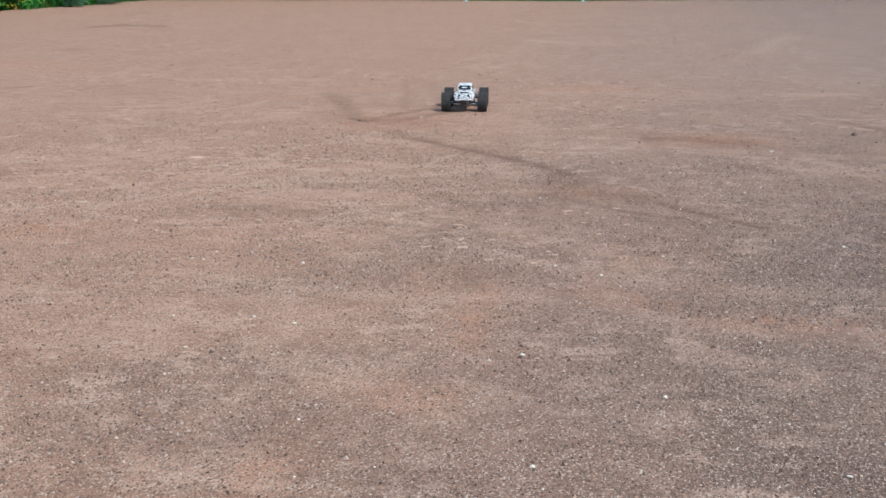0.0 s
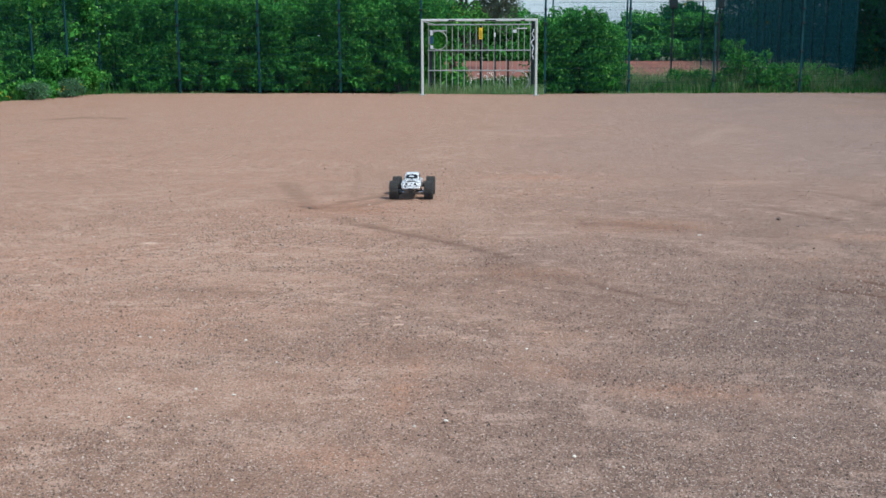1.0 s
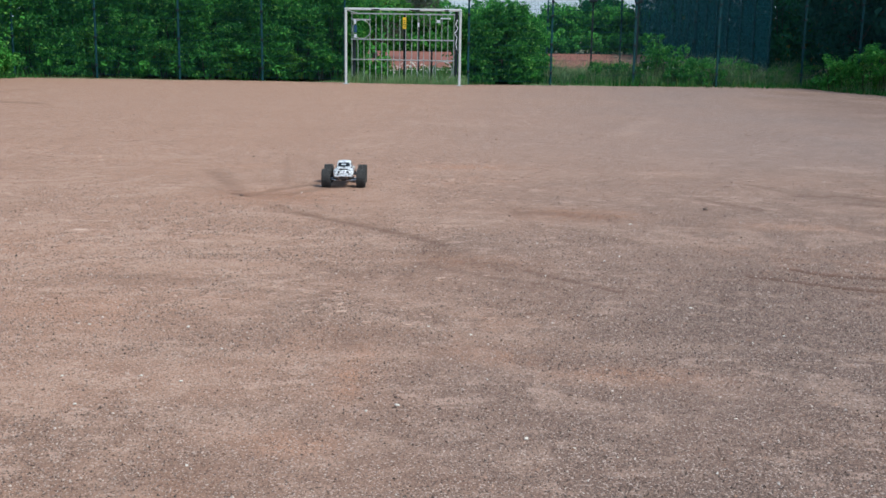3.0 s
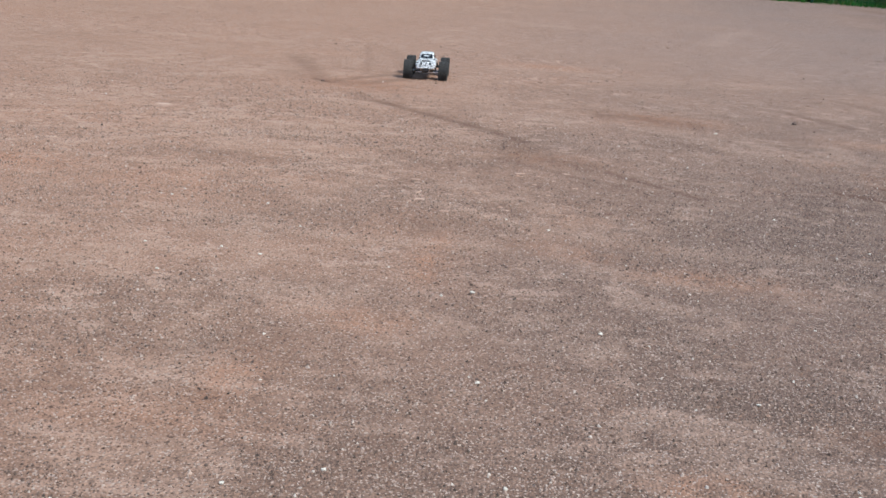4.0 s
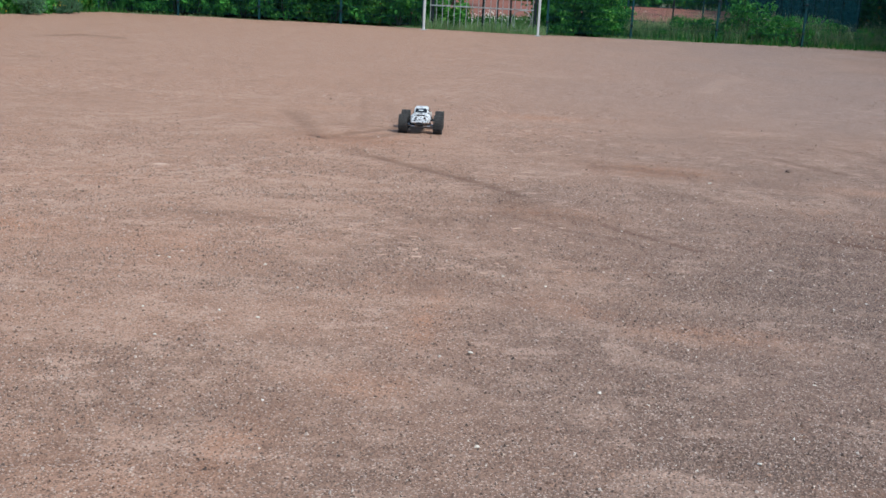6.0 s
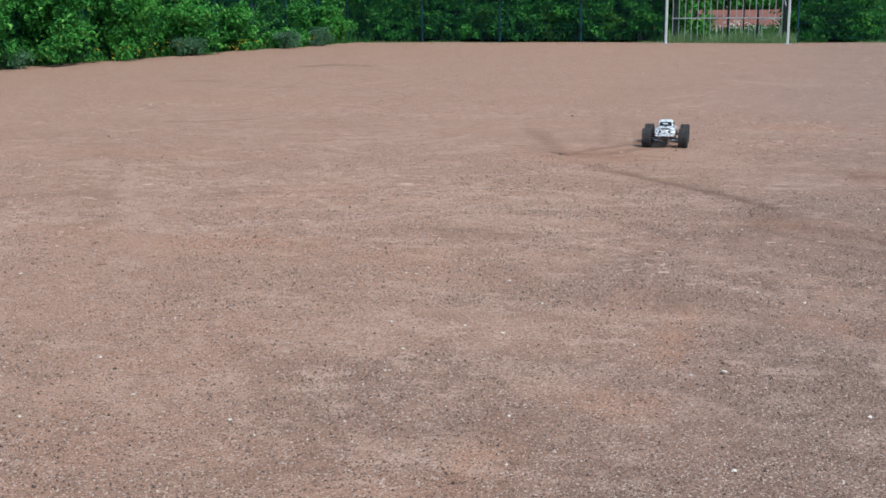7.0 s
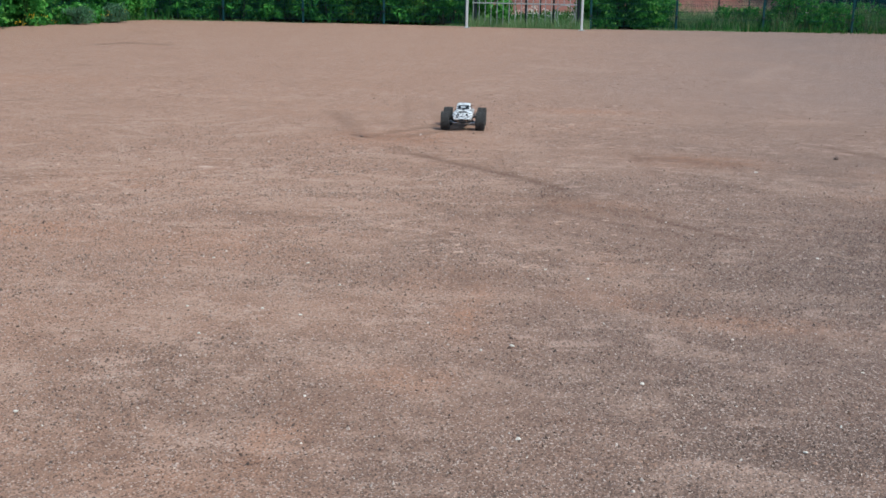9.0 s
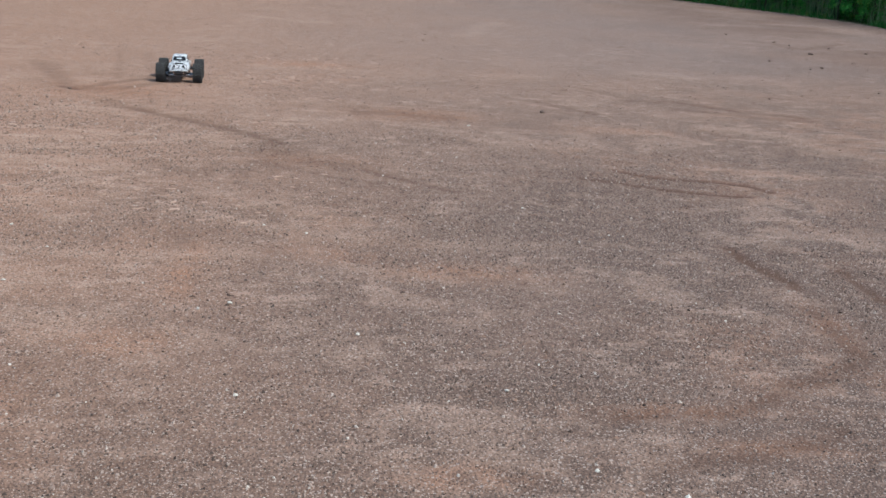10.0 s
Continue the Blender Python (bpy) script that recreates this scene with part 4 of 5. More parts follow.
def tree(name, x, y, h, r, mat, label, count=9000, leaf=0.16, trunk=0.35, squash=1.0, slim=0.5, ball=0.55):
    """A tapered trunk, limbs that fork, and a crown of many small clumps."""
    base = new(name)
    base.location = (x, y, -0.05)
    bm = bmesh.new()
    t0 = h * trunk
    lean = rng.uniform(-0.25, 0.25, 2)
    tube(bm, [(0, 0, 0), (lean[0] * 0.4, lean[1] * 0.4, t0 * 0.6), (lean[0], lean[1], t0), (lean[0] * 1.6, lean[1] * 1.6, h * 0.85)],
         [0.026 * h, 0.019 * h, 0.014 * h, 0.003 * h], 8)
    part("trunk", bm, M_BARK, base)
    heads = []
    for k in range(9):
        a = 2.4 * k + rng.uniform(-0.4, 0.4)
        z0, reach = t0 * rng.uniform(0.75, 1.1), r * rng.uniform(0.55, 0.9)
        end = (lean[0] + reach * math.cos(a), lean[1] + reach * math.sin(a), min(h * 0.93, z0 + (h - z0) * rng.uniform(0.25, 0.85)))
        mid = (lean[0] + reach * 0.45 * math.cos(a + 0.2), lean[1] + reach * 0.45 * math.sin(a + 0.2), z0 + (end[2] - z0) * 0.6)
        bm = bmesh.new()
        tube(bm, [(lean[0], lean[1], z0), mid, end], [0.009 * h, 0.006 * h, 0.002 * h], 6)
        part("limb", bm, M_BARK, base)
        heads.append(end)
    n = max(30, int(count / 55))
    d = rng.normal(size=(n, 3))
    d /= np.linalg.norm(d, axis=1, keepdims=True)
    c = d * rng.uniform(0.35, 1.0, (n, 1)) ** 0.6 * np.array([r, r, (h - t0) * 0.52 * squash]) + np.array([lean[0], lean[1], t0 + (h - t0) * 0.50])
    bite = fractal(c[:, 0] + x * 3, c[:, 2] + y, 0.6, 23, 3)
    c = c[bite > 0.34]
    c = np.concatenate([c, np.array(heads)])
    c[:, 2] = np.clip(c[:, 2], 0.4, h)
    pos, nor = clumps(c, rng.uniform(0.5, 1.3, len(c)) * ball, 55)
    size = leaf * np.exp(rng.normal(0, 0.25, len(pos)))
    part("crown", leaves("crown", pos, nor, size, mat, slim), None, base)
    return tagged(base, label, "tree")


M_GREEN = (M_DOGWOOD, M_YOUNG, M_GRASS)
# hedge of shrubs behind the back fence
for i, x in enumerate(np.arange(-14.2, -4.9, 1.15)):
    shrub("hedge_shrub", float(x), 32.25 + 0.1 * (i % 3), 1.7, 1.2, 3.1 + 0.5 * float(vnoise(np.array(x * 1.0), np.array(1.0), 0.9, 3)), M_HEDGE,
          "dense green hornbeam hedge shrub behind the fence", count=9500, leaf=0.085)
    shrub("hedge_shrub", float(x) + 0.5, 33.4, 1.8, 1.2, 2.9 + 0.3 * (i % 2), M_HEDGE, "dense green hornbeam hedge shrub behind the fence", count=3000, leaf=0.16, stems=3, ball=0.3)
for i in range(13):  # low leafy shoots that push through the fence
    x = -13.4 + 0.68 * i
    shrub("hedge_shrub", x, 31.75 + 0.08 * (i % 3), 0.75, 0.45, (1.2, 0.8, 1.4, 1.0, 1.25)[i % 5], (M_DOGWOOD, M_HEDGE, M_YOUNG)[i % 3], "low leafy shoots of the hedge at the fence foot", count=700, leaf=0.115, ball=0.17, stems=3)
for x, h, w in ((-0.9, 2.3, 0.9), (-0.2, 2.75, 1.2), (0.5, 2.2, 0.7), (0.75, 1.0, 0.5)):
    shrub("hedge_shrub", x, 32.5, w, 1.1, h, M_DOGWOOD, "round green hornbeam shrub beside the goal", count=7000, leaf=0.09)
    shrub("hedge_shrub", x + 0.1, 33.5, w + 0.2, 1.0, h - 0.1, M_HEDGE, "round green hornbeam shrub beside the goal", count=3500, leaf=0.13, ball=0.3)
shrub("hedge_shrub", -4.95, 34.2, 1.5, 1.1, 3.5, M_YOUNG, "yellow-green young maple shrub", count=2600, leaf=0.11)
shrub("hedge_shrub", -3.6, 35.0, 1.3, 1.1, 2.9, M_YOUNG, "yellow-green young maple shrub", count=1400, leaf=0.11, low=1.75, stems=3)

# dogwood along the left fence, in front of it and through it
for i in range(11):
    fx, fy = -14.3 - 0.328 * 1.4 * i, 31.4 - 1.96 * i
    shrub("dogwood", fx - 0.75, fy - 0.1, 1.5, 2.1, 3.9, M_DOGWOOD if i % 3 else M_HEDGE, "tall dogwood shrub with broad green leaves on the fence", count=8500, leaf=0.105, ball=0.26)
for i in range(9):
    fx, fy = -14.3 - 0.46 * i, 31.6 - 1.96 * i
    shrub("hazel", fx - 2.4, fy, 2.0, 2.2, 4.6, M_TREE, "tall dark hazel shrub behind the dogwood", count=3400, leaf=0.16, stems=4, ball=0.36)
for i in range(8):
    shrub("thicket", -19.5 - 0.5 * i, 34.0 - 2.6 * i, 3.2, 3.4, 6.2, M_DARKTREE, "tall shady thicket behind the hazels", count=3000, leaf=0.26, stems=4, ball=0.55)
# lighter leaf colours up here stand in for daylight on the hedge top
for i in range(5):
    shrub("thicket", -17.2 + 2.7 * i, 35.6, 3.4, 2.0, (5.6, 4.8, 4.6, 4.4, 3.9)[i], M_YOUNG if i in (1, 3) else M_DOGWOOD, "tall leafy thicket behind the hedge", count=4200, leaf=0.24, stems=4, ball=0.5)
for i in range(9):
    fx, fy = -14.25 - 0.328 * 1.4 * (i + 0.5), 29.6 - 1.96 * (i - 0.2)
    shrub("dogwood", fx + 0.55 - 0.25 * (i < 3), fy, (0.5 if i == 0 else 0.9) + 0.3 * (i % 2), 1.3 if i > 2 else 0.8, (1.2, 0.5, 1.4, 1.5, 2.3, 2.2, 2.5, 2.2, 2.4)[i], M_DOGWOOD, "leafy dogwood bush at the edge of the court", count=2100 if i < 3 else 5200, leaf=0.10, ball=0.19 if i < 3 else 0.24, stems=3)
for x, y in ((-13.75, 28.3), (-14.1, 27.0), (-15.0, 23.6), (-16.4, 18.9)):
    shrub("mugwort", x - 0.05, y, 0.6, 0.5, 0.55, M_MUGWORT, "grey-green mugwort clump at the court edge", count=1300, leaf=0.07, slim=0.3, category="weed", ball=0.13)

# weeds and young bushes on the open side
for i in range(30):
    wx = 1.3 + 0.27 * i
    shrub("weed", wx * (1 + drift(wx) / 32), 32.0 + drift(wx) + 0.45 * (i % 3), 0.55, 0.5, (0.22 if wx < 3.9 else 0.42) + (0.2 if wx < 3.9 else 0.5) * float(vnoise(np.array(wx), np.array(4.0), 1.7, 9)), M_GREEN[i % 3], "leafy green weeds at the fence foot", count=300, leaf=0.06, category="weed", ball=0.10, stems=3)
for i in range(26):
    wy = 32.8 - 0.38 * i
    wx = float(right_edge(wy)) + 0.75 + 0.35 * (i % 3)
    shrub("weed", wx, wy, 0.6, 0.6, 0.45 + 0.55 * float(vnoise(np.array(wy), np.array(2.0), 1.5, 8)), M_GREEN[i % 3], "leafy green weeds beside the court", count=520, leaf=0.06, category="weed", ball=0.11, stems=3)
for x, y, w, h, mat in ((2.95, 32.1, 0.8, 0.75, M_DOGWOOD), (3.4, 32.3, 0.7, 0.65, M_DOGWOOD), (4.35, 32.2, 0.75, 1.65, M_DOGWOOD), (4.85, 32.3, 0.9, 1.25, M_HEDGE), (5.5, 32.4, 1.0, 0.8, M_HEDGE),
                        (7.0, 32.6, 1.2, 0.8, M_HEDGE), (8.6, 31.0, 0.9, 1.2, M_HEDGE), (9.5, 29.6, 0.9, 1.5, M_HEDGE), (9.2, 30.6, 0.8, 1.1, M_HEDGE), (10.7, 27.4, 1.1, 1.2, M_HEDGE),
                        (11.6, 25.2, 1.0, 1.0, M_HEDGE), (12.6, 23.4, 1.1, 1.2, M_HEDGE), (10.2, 28.4, 0.9, 1.5, M_HEDGE)):
    if y > 31.8:
        x, y = x * (1 + drift(x) / 32), y + drift(x)
    else:
        x, y = x + 0.75, y + 0.6
    shrub("young_bush", x, y, w, 0.8, h, mat, "young leafy bush among weeds at the fence", count=1500, leaf=0.085, category="bush", ball=0.17)

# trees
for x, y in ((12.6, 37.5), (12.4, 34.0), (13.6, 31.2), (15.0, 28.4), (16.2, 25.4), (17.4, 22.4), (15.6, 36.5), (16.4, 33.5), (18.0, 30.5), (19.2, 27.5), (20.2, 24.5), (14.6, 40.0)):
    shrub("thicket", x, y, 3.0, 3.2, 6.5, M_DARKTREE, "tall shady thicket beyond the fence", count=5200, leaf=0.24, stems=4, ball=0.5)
for i in range(8):
    shrub("far_shrub", -8.5 + 2.4 * i, 73.9, 2.8, 1.0, 1.3, M_HEDGE, "low dark shrub at the end of the red court", count=1300, leaf=0.22, stems=3, ball=0.3)
for i in range(7):
    shrub("far_shrub", -9.5 + 3.0 * i, 75.0 + 0.5 * (i % 2), 4.2, 2.2, (3.4, 3.0, 2.9, 2.8, 2.9, 3.2, 3.4)[i], M_DOGWOOD, "broad green shrub at the end of the red court", count=3600, leaf=0.24, stems=4, ball=0.5)
for y in (44, 49, 54, 59, 64, 69, 74):
    shrub("far_shrub", 11.2, float(y), 2.8, 5.4, 7.0 if y < 60 else 6.2, M_TREE, "dark tall shrub behind the windscreen netting", count=5200, leaf=0.22, stems=4, ball=0.5)
for y in (42, 47, 52, 57):
    shrub("far_shrub", 14.6, float(y), 3.2, 5.6, 8.0, M_DARKTREE, "dark tall shrub behind the windscreen netting", count=4200, leaf=0.30, stems=3, ball=0.6)
for x, y, h, r in ((-18.5, 36, 9, 3.0), (-15.0, 38, 8.5, 2.8), (-11.5, 37, 8.0, 2.6), (-8.6, 39, 8.5, 2.6), (-6.4, 37.5, 6.5, 2.0), (-19.5, 30, 8.5, 2.6), (-21, 24, 8.5, 2.8), (-22, 18, 8.0, 2.6)):
    tree("broadleaf_tree", x, y, h, r, M_HEDGE if y > 33 else M_TREE, "green broadleaf tree behind the hedge", count=6000, leaf=0.20, trunk=0.18)
tree("willow", -6.6, 56, 8.0, 3.6, M_WILLOW, "silvery green willow beyond the fence", count=22000, leaf=0.22, slim=0.28, trunk=0.12)
tree("willow", -10.8, 58, 9.0, 3.4, M_WILLOW, "silvery green willow beyond the fence", count=14000, leaf=0.22, slim=0.28, trunk=0.12)
for x, y, h, r in ((-14, 77, 5.5, 3.0), (-9.5, 76, 4.5, 2.6), (-5.5, 77, 3.8, 2.5), (-2, 76, 3.0, 2.2), (1.0, 77, 2.8, 2.2), (3.8, 76, 3.2, 2.2), (6.6, 77, 4.0, 2.0), (8.4, 77, 3.4, 1.8)):
    tree("broadleaf_tree", x, y, h, r, M_HEDGE if x < 5 else M_TREE, "broadleaf tree at the far end of the red court", count=5000, leaf=0.24, trunk=0.10)
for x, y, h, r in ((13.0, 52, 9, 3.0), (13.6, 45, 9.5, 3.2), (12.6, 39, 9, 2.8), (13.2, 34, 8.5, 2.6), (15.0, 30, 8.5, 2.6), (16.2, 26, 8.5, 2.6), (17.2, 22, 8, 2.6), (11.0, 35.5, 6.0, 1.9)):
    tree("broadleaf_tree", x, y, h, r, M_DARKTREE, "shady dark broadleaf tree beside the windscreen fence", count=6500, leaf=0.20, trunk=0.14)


# ---- grass and flowers ----
def strip(n, x0, x1, y0, y1):
    return rng.uniform(x0, x1, n), rng.uniform(y0, y1, n)


def grass_field(name, x, y, lo, hi, mat, label, width=0.01, gap=0.36, lean=0.35):
    keep = fractal(x, y, 0.8, 37, 3) > gap
    x, y = x[keep], y[keep]
    b = np.stack([x, y, np.full(len(x), -0.035)], 1)
    h = (lo + (hi - lo) * rng.uniform(0, 1, len(x)) ** 1.5) * (0.5 + fractal(x, y, 0.9, 47, 3))
    tagged(new(name, blades(name, b, h, mat, width, lean)), label, "grass", kind="stuff")


x, y = strip(26000, -14.4, 9.2, 30.2, 31.9)
y = y + drift(x)
ok = y > back_edge(x) - 0.05 + 0.5 * (fractal(x, y, 0.8, 81, 4) - 0.5)
ok &= rng.uniform(0, 1, len(x)) < 0.15 + 0.85 * smooth(-9, -5, x)
grass_field("grass", x[ok], y[ok], 0.02, 0.10, M_MEADOWGRASS, "short green grass along the fence foot", 0.006, 0.55)
x, y = strip(30000, 7.5, 16.0, 20.0, 33.6)
ok = (x > right_edge(y) - 0.15 + 0.5 * (fractal(x, y, 0.8, 81, 4) - 0.5)) & (x < right_edge(y) + 3.2)
grass_field("grass", x[ok], y[ok], 0.04, 0.2, M_GRASS, "green grass verge beside the court", 0.010)
x, y = strip(24000, -5, 9.4, 31.7, 41.0)
grass_field("grass", x, y, 0.08, 0.32, M_GRASS, "tall green meadow grass behind the fence", 0.012)
x, y = strip(5000, -4.4, -1.0, 30.6, 32.4)
grass_field("seeding_grass", x, y, 0.10, 0.42, M_MEADOWGRASS, "pale wispy grass behind the goal", 0.005, 0.30, 0.9)
x, y = strip(4000, 1.2, 9.2, 31.7, 34.0)
y = y + drift(x)
grass_field("seeding_grass", x, y, 0.35, 0.95, M_STRAW, "tall pale seeding grass among the weeds", 0.004, 0.36, 0.7)
x, y = strip(14000, 1.2, 9.2, 31.5, 33.6)
y = y + drift(x)
grass_field("grass", x, y, 0.12, 0.62, M_MEADOWGRASS, "light green weeds and grass along the fence", 0.005, 0.36, 1.1)
x, y = strip(9000, 7.8, 14.5, 22.0, 33.6)
ok = (x > right_edge(y) + 0.4) & (x < right_edge(y) + 2.4)
grass_field("grass", x[ok], y[ok], 0.15, 0.7, M_MEADOWGRASS, "light green weeds beside the court fence", 0.005, 0.36, 1.1)
x, y = strip(3500, 8.0, 13.5, 24.0, 33.6)
ok = (x > right_edge(y) + 0.5)
grass_field("seeding_grass", x[ok], y[ok], 0.4, 1.1, M_STRAW, "tall pale seeding grass beside the fence", 0.005, 0.36, 0.7)
x, y = strip(9000, -18.6, -13, 16.5, 31.2)
ok = (x < left_edge(y) + 0.2) & (x > left_edge(y) - 1.4)
grass_field("grass", x[ok], y[ok], 0.08, 0.35, M_GRASS, "green grass tufts under the dogwood", 0.010)


def flowers(name, x, y, lo, hi, mat, label, size=0.05):
    n = len(x)
    z = rng.uniform(lo, hi, n)
    pos = np.repeat(np.stack([x, y, z], 1), 5, 0) + rng.normal(scale=0.035, size=(n * 5, 3))
    nor = rng.normal(scale=0.4, size=(n * 5, 3)) + np.array([0, -0.4, 0.9])
    tagged(new(name, leaves(name, pos, nor, np.full(n * 5, size), mat, 0.8)), label, "flowers", kind="stuff")


x, y = strip(70, -4.9, -1.2, 33.0, 40)
flowers("white_flowers", x, y, 0.12, 0.34, M_BLOSSOM, "white wild flowers in the meadow behind the goal")
x, y = strip(45, 1.4, 8, 32, 38)
flowers("white_flowers", x, y, 0.25, 0.7, M_BLOSSOM, "white wild flowers among the weeds", 0.022)
x = np.array([-15.05, -14.95, -14.3, -14.2, -14.25, -15.4, -13.9, -15.2, -16.3, -13.6])
y = np.array([21.4, 22.2, 24.8, 25.2, 24.5, 20.4, 27.5, 23.0, 18.5, 28.2])
x, y = np.repeat(x, 3) + rng.normal(scale=0.22, size=30), np.repeat(y, 3) + rng.normal(scale=0.22, size=30)
flowers("yellow_flowers", x, y, 0.10, 0.38, M_YBLOSSOM, "yellow ragwort flowers at the edge of the court", 0.03)


# ---- loose stones ----
def stone(name, x, y, s, mat, label):
    bm = bmesh.new()
    bmesh.ops.create_icosphere(bm, subdivisions=2, radius=s)
    for v in bm.verts:
        k = 0.75 + 0.5 * noise.noise(v.co / s * 0.9 + Vector((x * 7, y * 3, 0)))
        v.co = Vector((v.co.x * 1.25 * k, v.co.y * k, max(v.co.z * 0.62 * k, -0.3 * s)))
    ob = part(name, bm, mat)
    ob.location = (x, y, 0.25 * s)
    ob.rotation_euler = (0, 0, x * 9)
    tagged(ob, label, "stone", group="stones on the court")


for x, y, s in ((-0.40, 4.33, 0.0115), (-1.61, 5.42, 0.0125), (1.09, 8.85, 0.016), (-1.39, 4.55, 0.009), (-0.52, 4.25, 0.0095), (1.13, 6.13, 0.0115), (-0.12, 5.44, 0.009), (0.14, 4.0, 0.010),
                (0.67, 3.48, 0.009), (-1.74, 4.21, 0.009), (-1.59, 4.61, 0.008), (1.01, 4.3, 0.008), (-0.13, 2.7, 0.009), (-4.26, 4.79, 0.012), (-1.94, 4.57, 0.008), (-2.54, 3.39, 0.009),
                (-2.81, 3.07, 0.009), (-2.14, 5.42, 0.009), (-2.05, 3.28, 0.008), (0.32, 3.91, 0.009), (-0.35, 5.57, 0.008), (1.74, 4.26, 0.008), (-0.64, 2.68, 0.0085), (-0.28, 3.40, 0.010),
                (-0.89, 2.54, 0.008), (0.87, 2.89, 0.010)):
    stone("stone", x, y, s, M_STONE, "small pale stone on the clay court")
for x, y, s in ((1.86, 9.72, 0.03), (7.24, 16.44, 0.04), (7.37, 18.32, 0.035), (6.1, 15.2, 0.028), (8.4, 17.0, 0.035), (-2.4, 9.9, 0.022), (-0.3, 6.0, 0.014), (0.55, 4.9, 0.012), (2.33, 4.42, 0.010)):
    stone("clod", x, y, s, M_CLOD, "dark clod of damp soil on the court")
for k in range(26):
    cx, cy = 5.6 + 3.6 * float(hashed(np.int64(k), np.int64(3), 5)), 12.5 + 7.0 * float(hashed(np.int64(k), np.int64(9), 6))
    stone("clod", cx, cy, 0.009 + 0.020 * float(hashed(np.int64(k), np.int64(5), 7)) ** 2, M_CLOD, "dark clod of damp soil on the court")


# ---- radio-controlled monster truck ----
def splashed_shell():
    m, t, b = material("splashed_white_shell", 0.28)
    b.inputs["Coat Weight"].default_value = 0.4
    ink = noise_at(t, 62.0, 3.0, 0.6, (1.0, 0.45, 1.3))
    fleck = noise_at(t, 110.0, 2.0)
    mask = node(t, "ShaderNodeMath", {0: ramp(t, ink, 0.545, 0.575), 1: 0.92}, operation="MULTIPLY").outputs[0]
    c = mix(t, ramp(t, fleck, 0.4, 0.75), (0.70, 0.71, 0.72), (0.52, 0.53, 0.55))
    c = mix(t, mask, c, (0.03, 0.03, 0.035))
    c = mix(t, node(t, "ShaderNodeMath", {0: ramp(t, noise_at(t, 60.0, 4.0), 0.55, 0.8), 1: 0.3}, operation="MULTIPLY").outputs[0], c, (0.33, 0.24, 0.19))
    t.links.new(c, b.inputs["Base Color"])
    return m


M_SHELL = splashed_shell()
M_RUBBER = plain("dusty_rubber", (0.034, 0.034, 0.034), 0.85, vary=0.3, scale=90, dirt=(0.16, 0.13, 0.11), dirty=0.6)
M_RIM = plain("black_rim", (0.025, 0.025, 0.028), 0.35, 0.2, vary=0.2, scale=40, dirty=0.3)
M_HUB = plain("steel_nut", (0.5, 0.5, 0.52), 0.3, 0.9, dirty=0.2)
M_PLASTIC = plain("black_nylon", (0.022, 0.022, 0.024), 0.55, vary=0.2, scale=60, dirty=0.35)
M_SILVER = plain("polished_link", (0.62, 0.63, 0.65), 0.25, 0.9, dirty=0.15)
M_TINT = plain("tinted_window", (0.012, 0.014, 0.018), 0.12, vary=0.1, dirty=0.1)
M_BLUEPART = plain("blue_anodised", (0.02, 0.08, 0.42), 0.3, 0.5, dirty=0.15)
M_REDPART = plain("red_anodised", (0.42, 0.03, 0.05), 0.35, 0.4, dirty=0.15)


def lathe(bm, profile, sides, centre=(0, 0, 0)):
    """Turns (x, radius) pairs about the x axis."""
    rings = []
    for x, r in profile:
        rings.append([bm.verts.new((centre[0] + x, centre[1] + r * math.cos(2 * math.pi * k / sides), centre[2] + r * math.sin(2 * math.pi * k / sides))) for k in range(sides)])
    for a, b in zip(rings, rings[1:]):
        for k in range(sides):
            bm.faces.new((a[k], a[(k + 1) % sides], b[(k + 1) % sides], b[k]))


def tyre_mesh(r=0.088, w=0.084):
    bm = bmesh.new()
    h = w / 2
    lathe(bm, [(-h * 0.8, 0.046), (-h, 0.052), (-h * 1.02, 0.066), (-h * 0.92, r * 0.90), (-h * 0.7, r * 0.95), (0, r * 0.96), (h * 0.7, r * 0.95), (h * 0.92, r * 0.90), (h * 1.02, 0.066), (h, 0.052), (h * 0.8, 0.046)], 40)
    n = 22
    for i in range(n):
        for j, (x, wide, off, skew) in enumerate(((-0.031, 0.022, 0.0, 12), (-0.010, 0.017, 0.5, -14), (0.012, 0.017, 0.0, 14), (0.032, 0.022, 0.5, -12))):
            a = 2 * math.pi * (i + off) / n
            turn = Matrix.Rotation(a, 4, "X") @ Matrix.Translation((x, 0, r * 0.965)) @ Matrix.Rotation(radians(skew), 4, "Z")
            box(bm, 0, 0, 0, wide, 0.0145, 0.013, 0.0, turn)
        a = 2 * math.pi * (i + 0.25) / n
        for x in (-h * 0.99, h * 0.99):
            box(bm, 0, 0, 0, 0.007, 0.010, 0.016, 0.0, Matrix.Rotation(a, 4, "X") @ Matrix.Translation((x, 0, r * 0.86)))
    return bm


def rim_mesh():
    bm = bmesh.new()
    lathe(bm, [(-0.034, 0.047), (-0.036, 0.050), (0.0, 0.044), (0.036, 0.050), (0.034, 0.047), (0.010, 0.041), (0.008, 0.010), (0.016, 0.009), (0.016, 0.001)], 30)
    for k in range(6):
        box(bm, 0, 0, 0, 0.012, 0.011, 0.034, 0.002, Matrix.Rotation(k * math.pi / 3, 4, "X") @ Matrix.Translation((0.020, 0, 0.026)))
    return bm


